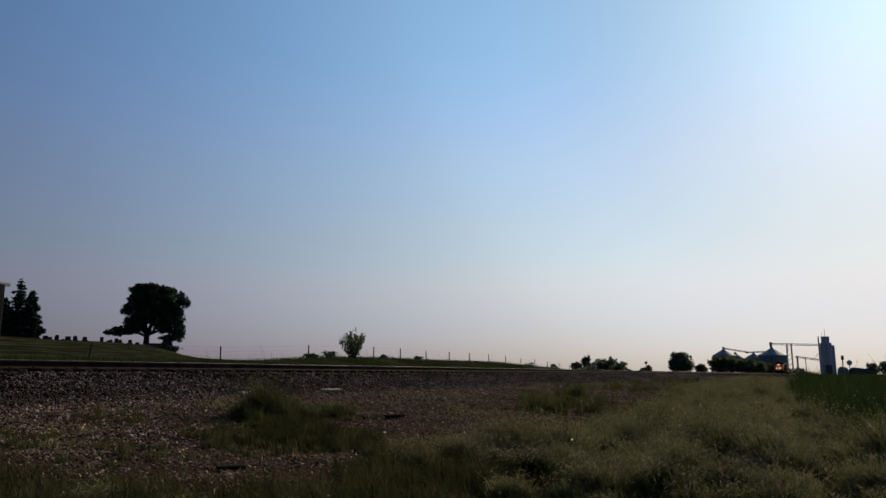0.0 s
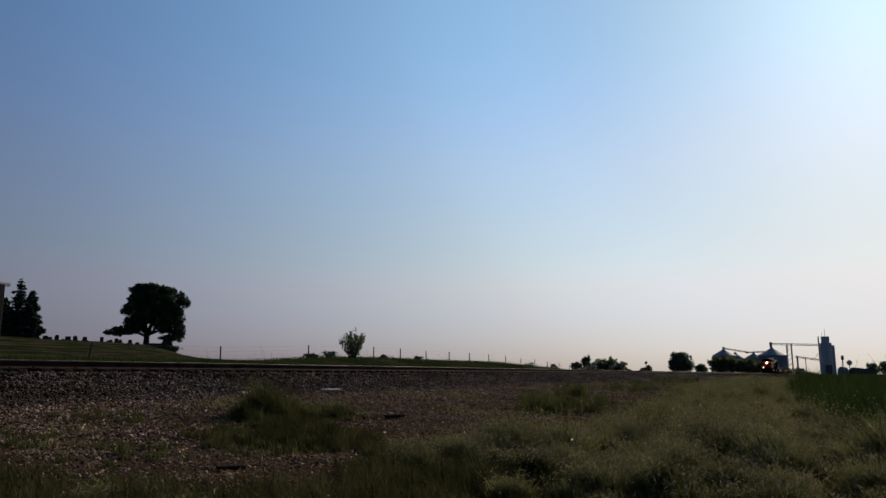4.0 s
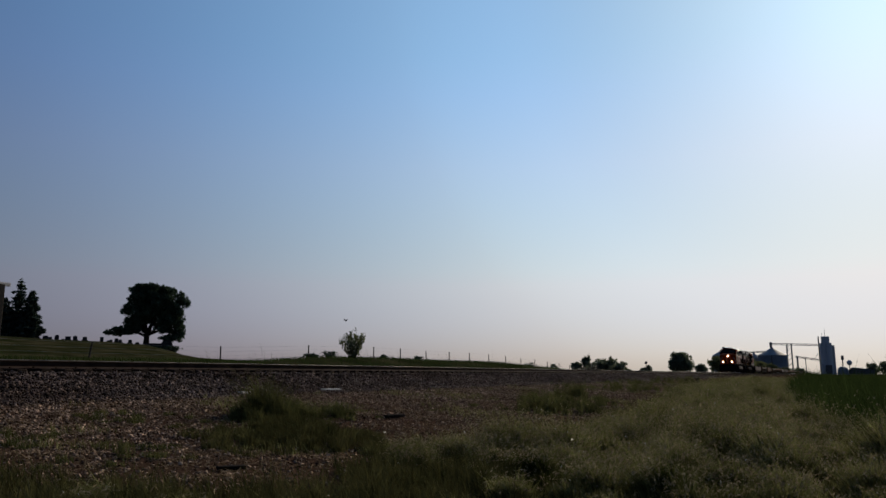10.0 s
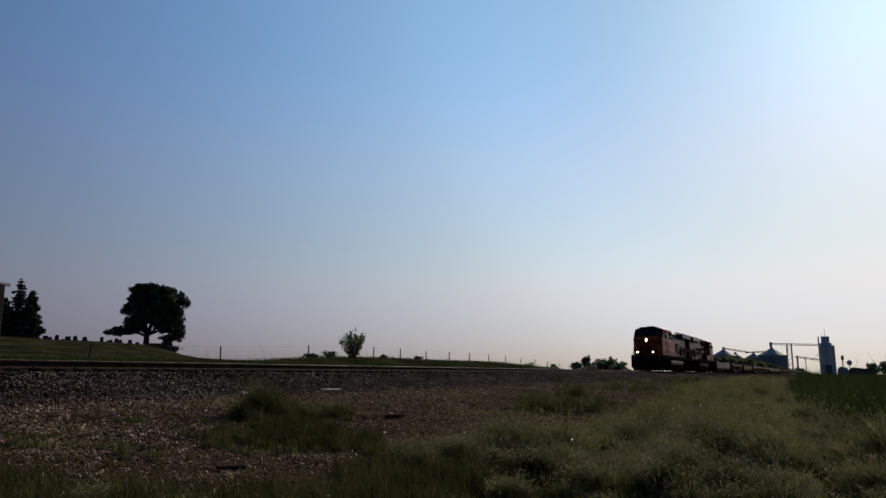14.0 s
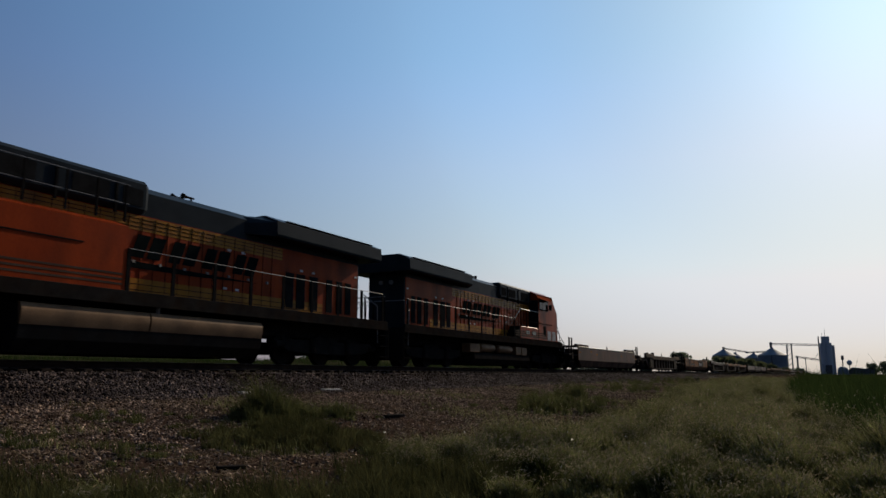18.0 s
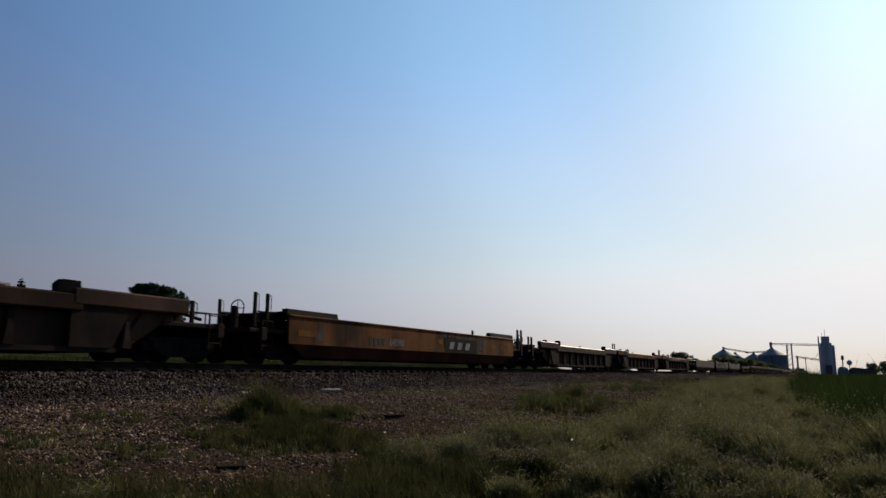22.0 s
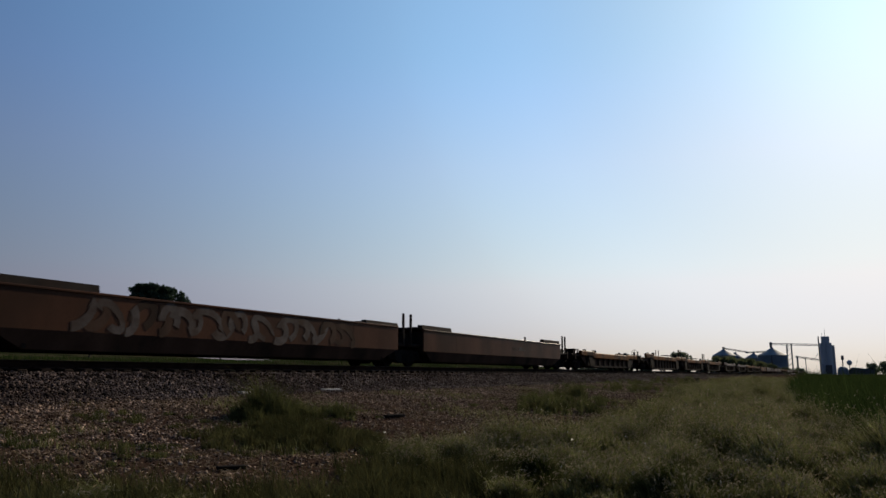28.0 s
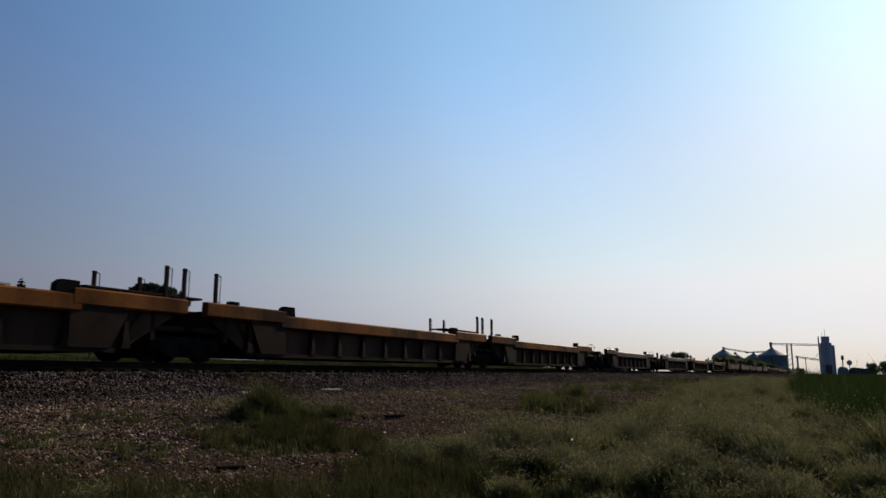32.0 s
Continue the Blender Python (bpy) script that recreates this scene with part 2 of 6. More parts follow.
# ---- building blocks ----
class Shape:
    """Collects faces of one mesh."""
    def __init__(self):
        self.v, self.f = [], []

    def put(self, verts, faces):
        n = len(self.v)
        self.v += [tuple(p) for p in verts]
        self.f += [tuple(i + n for i in f) for f in faces]
        return self

    def prism(self, section, axis, a, b):
        """A closed outline swept along an axis; the outline's two numbers are the other two axes in order."""
        def at(p, s):
            q = list(p)
            q.insert(axis, s)
            return q
        n = len(section)
        verts = [at(p, a) for p in section] + [at(p, b) for p in section]
        faces = [(i, (i + 1) % n, n + (i + 1) % n, n + i) for i in range(n)]
        area = sum(section[i][0] * section[(i + 1) % n][1] - section[(i + 1) % n][0] * section[i][1] for i in range(n))
        ends = [tuple(range(n))[::-1], tuple(range(n, 2 * n))]
        faces += ends
        flip = (area < 0) ^ (b < a) ^ (axis == 1)
        if flip:
            faces = [f[::-1] for f in faces]
        return self.put(verts, faces)

    def box(self, x0, x1, y0, y1, z0, z1, edge=0.0):
        x0, x1, y0, y1, z0, z1 = min(x0, x1), max(x0, x1), min(y0, y1), max(y0, y1), min(z0, z1), max(z0, z1)
        if not edge:
            return self.prism([(y0, z0), (y1, z0), (y1, z1), (y0, z1)], 0, x0, x1)
        e = edge
        ring = lambda k: [(y0 + e + k, z0 + k), (y1 - e - k, z0 + k), (y1 - k, z0 + e + k), (y1 - k, z1 - e - k), (y1 - e - k, z1 - k), (y0 + e + k, z1 - k), (y0 + k, z1 - e - k), (y0 + k, z0 + e + k)]
        rings = [(x0, ring(e * 0.5)), (x0 + e, ring(0)), (x1 - e, ring(0)), (x1, ring(e * 0.5))]
        verts = [(x, *p) for x, r in rings for p in r]
        faces = [(8 * j + i, 8 * j + (i + 1) % 8, 8 * j + 8 + (i + 1) % 8, 8 * j + 8 + i) for j in range(3) for i in range(8)]
        faces += [tuple(range(8))[::-1], tuple(range(24, 32))]
        return self.put(verts, faces)

    def rod(self, a, b, r, n=8, r2=None):
        a, b = Vector(a), Vector(b)
        r2 = r if r2 is None else r2
        q = (b - a).to_track_quat("Z", "Y")
        ring = [Vector((math.cos(6.28319 * i / n), math.sin(6.28319 * i / n), 0)) for i in range(n)]
        verts = [a + q @ (p * r) for p in ring] + [b + q @ (p * r2) for p in ring]
        faces = [(i, (i + 1) % n, n + (i + 1) % n, n + i) for i in range(n)] + [tuple(range(n))[::-1], tuple(range(n, 2 * n))]
        return self.put(verts, faces)

    def path(self, points, r, n=6):
        for a, b in zip(points, points[1:]):
            self.rod(a, b, r, n)
        return self

    def lathe(self, profile, n=16, base=(0, 0, 0), axis=2):
        """Turns (radius, height) pairs about an axis."""
        verts, faces = [], []
        for r, h in profile:
            for i in range(n):
                c, s = r * math.cos(6.28319 * i / n), r * math.sin(6.28319 * i / n)
                p = (c, s, h) if axis == 2 else ((h, c, s) if axis == 0 else (s, h, c))
                verts.append((base[0] + p[0], base[1] + p[1], base[2] + p[2]))
        for j in range(len(profile) - 1):
            faces += [(j * n + i, j * n + (i + 1) % n, j * n + n + (i + 1) % n, j * n + n + i) for i in range(n)]
        faces += [tuple(range(n))[::-1], tuple(range((len(profile) - 1) * n, len(profile) * n))]
        return self.put(verts, faces)

    def mesh(self, name, mat, smooth=False):
        me = bpy.data.meshes.new(name)
        me.from_pydata(self.v, [], self.f)
        me.materials.append(mat)
        if smooth:
            me.shade_smooth()
            me.set_sharp_from_angle(angle=radians(38))
        me.update()
        return me


def part(name, shape, mat, parent=None, label="", at=None, smooth=False):
    """Links a shape as one mesh object under a thing or a part."""
    ob = new(name, shape if isinstance(shape, bpy.types.Mesh) else shape.mesh(name, mat, smooth))
    if parent:
        ob.parent = parent
    if at is not None:
        ob.matrix_basis = at if isinstance(at, Matrix) else Matrix.Translation(at)
    return tagged(ob, label)


def thing(name, label, category, group="", at=None, kind=""):
    ob = new(name)
    ob.empty_display_size = 0.3
    if at is not None:
        ob.matrix_basis = at
    return tagged(ob, label, category, group, kind)


def fast_mesh(name, verts, tris, mat):
    """A mesh from arrays of points and triangles."""
    verts, tris = np.asarray(verts, np.float32), np.asarray(tris, np.int32)
    me = bpy.data.meshes.new(name)
    me.vertices.add(len(verts))
    me.vertices.foreach_set("co", verts.ravel())
    me.loops.add(tris.size)
    me.loops.foreach_set("vertex_index", tris.ravel())
    me.polygons.add(len(tris))
    me.polygons.foreach_set("loop_start", np.arange(0, tris.size, tris.shape[1], dtype=np.int32))
    me.materials.append(mat)
    me.update(calc_edges=True)
    return me


def smooth_step(a, b, x):
    t = np.clip((x - a) / (b - a), 0, 1)
    return t * t * (3 - 2 * t)


RNG = np.random.default_rng(7)


def wave(x, y, s, k=0.0):
    """A cheap smooth unevenness of the ground, about -1 to 1."""
    return (np.sin(x / s + 1.3 + k) * np.cos(y / s * 1.17 - 0.4 + k) + 0.6 * np.sin(x / s * 2.3 - y / s * 1.9 + k) + 0.4 * np.cos(x / s * 4.1 + y / s * 3.7 + 2 * k)) / 2


def ground_height(x, y):
    """Height of the open ground. The track's bed lies at y = 16."""
    x, y = np.asarray(x, float), np.asarray(y, float)
    near = np.interp(y, [-40, -6, 0, 4, 6.5, 9, 12.2, 13.0], [-1.35, -1.42, -1.48, -1.42, -1.28, -1.1, -0.82, -0.74])
    # grassy berm that rises towards the far right
    near = near + 0.42 * smooth_step(14, 60, x) * smooth_step(12.5, 6, y) * smooth_step(-1, 2.5, y)
    near = near + 0.05 * wave(x, y, 1.7) * smooth_step(13, 11, y)
    bearing = np.degrees(np.arctan2(y, np.maximum(x, 1.0)))
    bank = 1.25 * smooth_step(135, 80, x) - 0.62 * smooth_step(35, 44, bearing) * smooth_step(80, 58, y)
    far = np.interp(y, [19.4, 21, 27], [-0.75, -0.9, -0.8]) + (0.8 + bank) * smooth_step(27, 38, y) * 0.98
    hill = 5.5 * smooth_step(235, 45, x) * smooth_step(55, 125, y) * smooth_step(420, 260, y)
    # the graveyard's knoll falls off steeply beside the oak and gently beyond the spruces
    hill = hill * (1 - 0.44 * smooth_step(49.5, 45.5, bearing) * smooth_step(30, 40, bearing) - 0.1 * smooth_step(50.5, 56, bearing))
    far = far + hill + 0.1 * wave(x, y, 9) * smooth_step(24, 40, y) * smooth_step(85, 60, y)
    far = far - 1.0 * smooth_step(42, 60, y) * smooth_step(70, 140, x)
    z = np.where(y < 16, near, far)
    flat = smooth_step(700, 300, np.hypot(x, y))
    return z * flat - 0.9 * (1 - flat)


def bed_height(y):
    """Height of the track's ballast across the line."""
    d = abs(y - TRACK_Y)
    return np.interp(d, [0, 1.2, 1.5, 1.75, 3.3], [-0.18, -0.19, -0.25, -0.36, -0.86])


# ---- ground ----
def ground_material():
    """Grass and soil, with bare gravel beside the track."""
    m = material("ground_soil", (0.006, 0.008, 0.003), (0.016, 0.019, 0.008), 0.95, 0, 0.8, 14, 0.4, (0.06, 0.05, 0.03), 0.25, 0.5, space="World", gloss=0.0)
    t = m.node_tree
    N, L = t.nodes.new, t.links.new
    bsdf = t.nodes["Principled BSDF"]
    grass = bsdf.inputs["Base Color"].links[0].from_socket
    geo, axes = N("ShaderNodeNewGeometry"), N("ShaderNodeSeparateXYZ")
    L(geo.outputs["Position"], axes.inputs[0])
    wander = N("ShaderNodeTexNoise")
    wander.inputs["Scale"].default_value, wander.inputs["Detail"].default_value = 0.55, 5
    L(geo.outputs["Position"], wander.inputs["Vector"])
    edge = N("ShaderNodeMath")
    edge.operation = "MULTIPLY_ADD"
    L(wander.outputs["Fac"], edge.inputs[0])
    edge.inputs[1].default_value = 4.0
    L(axes.outputs["Y"], edge.inputs[2])
    rise, fall = N("ShaderNodeMapRange"), N("ShaderNodeMapRange")
    for n, a, b in ((rise, 4.6, 6.2), (fall, 22.5, 21.0)):
        n.inputs["From Min"].default_value, n.inputs["From Max"].default_value = a, b
        L(edge.outputs[0], n.inputs["Value"])
    both = N("ShaderNodeMath")
    both.operation = "MULTIPLY"
    L(rise.outputs[0], both.inputs[0])
    L(fall.outputs[0], both.inputs[1])
    speck = N("ShaderNodeTexVoronoi")
    speck.inputs["Scale"].default_value = 28
    L(geo.outputs["Position"], speck.inputs["Vector"])
    ramp = N("ShaderNodeValToRGB")
    ramp.color_ramp.elements[0].color, ramp.color_ramp.elements[1].color = (0.005, 0.003, 0.002, 1), (0.055, 0.035, 0.025, 1)
    L(speck.outputs["Color"], ramp.inputs["Fac"])
    mix = N("ShaderNodeMix")
    mix.data_type = "RGBA"
    L(both.outputs[0], mix.inputs[0])
    L(grass, mix.inputs[6])
    L(ramp.outputs["Color"], mix.inputs[7])
    L(mix.outputs[2], bsdf.inputs["Base Color"])
    return m


def graded(lo, hi, fine_lo, fine_hi, step, growth=1.12):
    """Grid lines that are close together in the middle and spread out towards the rims."""
    mid = list(np.arange(fine_lo, fine_hi + 1e-6, step))
    up, s = [mid[-1]], step
    while up[-1] < hi:
        s *= growth
        up.append(up[-1] + s)
    down, s = [mid[0]], step
    while down[-1] > lo:
        s *= growth
        down.append(down[-1] - s)
    return np.array(down[:0:-1] + mid + up[1:])


def build_ground():
    xs, ys = graded(-3500, 4800, -6, 36, 0.4, 1.07), graded(-3500, 4500, -2, 42, 0.4, 1.07)
    X, Y = np.meshgrid(xs, ys, indexing="ij")
    Z = ground_height(X, Y)
    under = np.abs(Y - TRACK_Y) < 3.2
    Z = np.where(under, -0.95, Z)
    n, k = X.shape
    i = (np.arange(n - 1)[:, None] * k + np.arange(k - 1)).ravel()
    quads = np.stack([i, i + k, i + k + 1, i + 1], 1)
    me = fast_mesh("ground", np.stack([X, Y, Z], -1).reshape(-1, 3), quads, ground_material())
    me.shade_smooth()
    tagged(new("ground", me), "grassy ground with bare brown gravel beside the track", "ground", kind="structure")


def stones(name, label, mat, place, count, size, flat=0.7):
    """A scatter of broken stones; place(n) gives points on the ground."""
    p = place(count)
    n = len(p)
    base = np.array([(1.25, 0, 0), (-1.25, 0, 0), (0, 1.25, 0), (0, -1.25, 0), (0, 0, 1.25), (0, 0, -1.25)], float)
    v = base[None] + RNG.uniform(-0.5, 0.5, (n, 6, 3))
    q = RNG.normal(size=(n, 4))
    q /= np.linalg.norm(q, axis=1)[:, None]
    w, a, b, c = q.T
    R = np.stack([1 - 2 * (b * b + c * c), 2 * (a * b - c * w), 2 * (a * c + b * w), 2 * (a * b + c * w), 1 - 2 * (a * a + c * c), 2 * (b * c - a * w), 2 * (a * c - b * w), 2 * (b * c + a * w), 1 - 2 * (a * a + b * b)], 1).reshape(n, 3, 3)
    v = np.einsum("nij,nkj->nki", R, v * RNG.uniform(0.6, 1.2, (n, 1, 3)))
    s = size * np.minimum(RNG.lognormal(-0.04, 0.42, (n, 1, 1)), 2.1)
    v = v * s * np.array([1, 1, flat]) + p[:, None]
    f = np.array([(0, 2, 4), (2, 1, 4), (1, 3, 4), (3, 0, 4), (2, 0, 5), (1, 2, 5), (3, 1, 5), (0, 3, 5)])
    tris = (f[None] + 6 * np.arange(n)[:, None, None]).reshape(-1, 3)
    return tagged(new(name, fast_mesh(name, v.reshape(-1, 3), tris, mat)), label, name.replace("_", " "), kind="stuff")


def near_x(n, lo, hi, power=1.8):
    """Along the track, denser near the camera."""
    return lo + (hi - lo) * RNG.random(n) ** power


def gravel_places(n):
    x, y = near_x(n, 0.8, 60, 1.9), RNG.uniform(3.2, 13.4, n)
    keep = RNG.random(n) < np.clip(0.35 + 0.5 * wave(x, y, 1.1, 2) + (y - 6.5) * 0.14, 0.12, 1)
    x, y = x[keep], y[keep]
    return np.stack([x, y, ground_height(x, y) + 0.004], 1)


def pale_places(n):
    x, y = near_x(n, 2.5, 40, 1.7), RNG.uniform(5.0, 14.2, n)
    keep = RNG.random(n) < np.clip(0.5 + 0.8 * wave(x, y, 0.9, 5), 0.05, 1)
    x, y = x[keep], y[keep]
    return np.stack([x, y, np.maximum(ground_height(x, y), np.where(y > 12.6, bed_height(y), -9)) + 0.008], 1)


def ballast_places(n):
    x, y = near_x(n, 2.5, 110, 1.6), RNG.uniform(12.6, 15.0, n)
    return np.stack([x, y, np.maximum(bed_height(y), ground_height(x, y)) + RNG.uniform(0, 0.02, n)], 1)


def build_bed():
    s = Shape()
    d = [(TRACK_Y + k, z) for k, z in ((-3.5, -0.95), (-3.3, -0.86), (-1.8, -0.46), (-1.4, -0.42), (-1.1, -0.27), (0, -0.25), (1.1, -0.27), (1.4, -0.42), (1.8, -0.46), (3.3, -0.86), (3.5, -0.95))]
    s.prism(d, 0, -900, 2400)
    part("ballast_bed", s, M_BED)
    tagged(bpy.data.objects["ballast_bed"], "dark grey crushed stone bed under the track", "ballast", kind="structure")


# ---- track ----
def build_track():
    track = thing("railway_track", "single railway track with rusty rails on dark wooden ties", "track", at=Matrix.Translation((0, TRACK_Y, RAIL_TOP)), kind="structure")
    web = [(-0.075, -0.185), (0.075, -0.185), (0.075, -0.172), (0.02, -0.15), (0.009, -0.14), (0.009, -0.05), (0.036, -0.038), (0.036, -0.006), (-0.036, -0.006), (-0.036, -0.038), (-0.009, -0.05), (-0.009, -0.14), (-0.02, -0.15), (-0.075, -0.172)]
    head = [(-0.0355, -0.006), (0.0355, -0.006), (0.034, -0.003), (0.024, 0.0), (-0.024, 0.0), (-0.034, -0.003)]
    for y in (-0.755, 0.755):
        rail = part("rail", Shape().prism([(a + y, b) for a, b in web], 0, -900, 2400), M_RUST, track, "rusty steel rail")
        part("rail_foot", Shape().box(-900, 2400, y - 0.078, y + 0.078, -0.187, -0.169), M_FOOT, rail, "dusty rail foot")
        part("rail_head", Shape().prism([(a + y, b) for a, b in head], 0, -900, 2400), M_RAILHEAD, rail, "polished rail head")
    tie = Shape().box(-0.115, 0.115, -1.3, 1.3, -0.38, -0.192, 0.015).mesh("tie", M_TIE)
    plate = Shape()
    for y in (-0.755, 0.755):
        plate.box(-0.09, 0.09, y - 0.17, y + 0.17, -0.192, -0.178)
        for k in (-0.1, 0.1):
            plate.box(-0.015, 0.015, y + k - 0.02, y + k + 0.02, -0.178, -0.15)
    plate = plate.mesh("tie_plate", M_RUST)
    rest = Shape()
    for i in range(760):
        x = -20 + 0.52 * i
        turn = pose(x, random.uniform(-0.04, 0.04), random.uniform(-0.012, 0.004), 0, 0, random.uniform(-0.8, 0.8))
        if i < 260:
            t = part("tie", tie, None, track, at=turn)
            part("tie_plate", plate, None, t)
        else:
            rest.box(x - 0.115, x + 0.115, -1.3, 1.3, -0.38, -0.192)
    tagged(part("far_ties", rest, M_TIE, track, "distant dark wooden ties"), kind="stuff")


# ---- plants ----
def blades(name, label, mat, roots, height, width, lean=0.35, category="grass", wind=(-0.25, 0.1), fan=0.0):
    """Tapered, bent blades, three triangles each."""
    n = len(roots)
    h = height * RNG.lognormal(0, 0.28, n) if np.isscalar(height) else height * RNG.lognormal(0, 0.2, n)
    a = RNG.uniform(0, 6.283, n)
    side = np.stack([np.cos(a), np.sin(a), np.zeros(n)], 1) * (width * RNG.uniform(0.6, 1.4, n))[:, None]
    b = RNG.uniform(0, 6.283, n)
    tilt = np.stack([np.cos(b), np.sin(b)], 1) * (lean * RNG.random(n))[:, None] + np.array(wind) * RNG.uniform(0.3, 1.2, n)[:, None] + fan
    mid = roots + np.concatenate([tilt * 0.35 * h[:, None], (0.58 * h)[:, None]], 1)
    tip = roots + np.concatenate([tilt * h[:, None], (0.97 * h)[:, None]], 1)
    v = np.stack([roots - side, roots + side, mid - side * 0.75, mid + side * 0.75, tip], 1).reshape(-1, 3)
    f = np.array([(0, 1, 3), (0, 3, 2), (2, 3, 4)])
    tris = (f[None] + 5 * np.arange(n)[:, None, None]).reshape(-1, 3)
    return tagged(new(name, fast_mesh(name, v, tris, mat)), label, category, kind="stuff"), tip


def seed_heads(name, label, tips, size):
    """Nodding plumes on grass stems: a few long slivers each."""
    n, k = len(tips), 4
    p = np.repeat(tips, k, 0)
    m = n * k
    nod = np.repeat(np.stack([RNG.normal(-0.55, 0.25, n), RNG.normal(0.1, 0.3, n), RNG.normal(-0.25, 0.3, n)], 1), k, 0)
    drop = (nod + RNG.normal(size=(m, 3)) * 0.3) * size * RNG.uniform(0.7, 1.3, m)[:, None]
    side = RNG.normal(size=(m, 3)) * size * 0.11
    v = np.stack([p - drop * 0.5, p + side, p + drop, p - side], 1).reshape(-1, 3)
    f = np.array([(0, 1, 2), (0, 2, 3)])
    tris = (f[None] + 4 * np.arange(m)[:, None, None]).reshape(-1, 3)
    return tagged(new(name, fast_mesh(name, v, tris, M_SEED)), label, "grass", kind="stuff")


def white_heads(tips):
    """Small pale flower heads: little tufts of three petals."""
    n = len(tips)
    a = RNG.normal(size=(n, 3, 3)) * 0.009
    v = (tips[:, None] + a).reshape(-1, 3)
    f = np.arange(3 * n).reshape(-1, 3)
    tagged(new("flower_heads", fast_mesh("flower_heads", v, f, M_FLOWER)), "tiny white flower heads among the grass", "flower", kind="stuff")


def on_ground(x, y, dz=0.0):
    return np.stack([x, y, ground_height(x, y) + dz], 1)


def meadow_edge(x, y):
    """The meadow ends and the gravel begins on this uneven line."""
    return 4.2 + np.clip(0.07 * (x - 8), -0.2, 2.2) + 0.35 * wave(x, y, 1.6, 0.7) + 0.3 * wave(x, y, 0.5) + 0.25 * np.exp(-((x - 6.2) / 1.2) ** 2) + 1.3 * np.exp(-((x - 9.3) / 2.2) ** 2) + 3.0 * smooth_step(5.3, 4.2, x)


def field_edge(x):
    """The crop begins on this line."""
    return np.interp(x, [8, 15, 30, 71], [-1.3, -0.4, 1.0, 1.9]) + 0.12 * wave(x, 0 * x, 2.0)


def tufts(n, x, y, spread):
    """Blades gathered in tufts: roots, and for each blade its tuft's number."""
    pick = RNG.integers(0, len(x), n)
    d = RNG.normal(size=(n, 2)) * (spread * (0.7 + 0.03 * x[pick]))[:, None]
    return x[pick] + d[:, 0], y[pick] + d[:, 1], pick


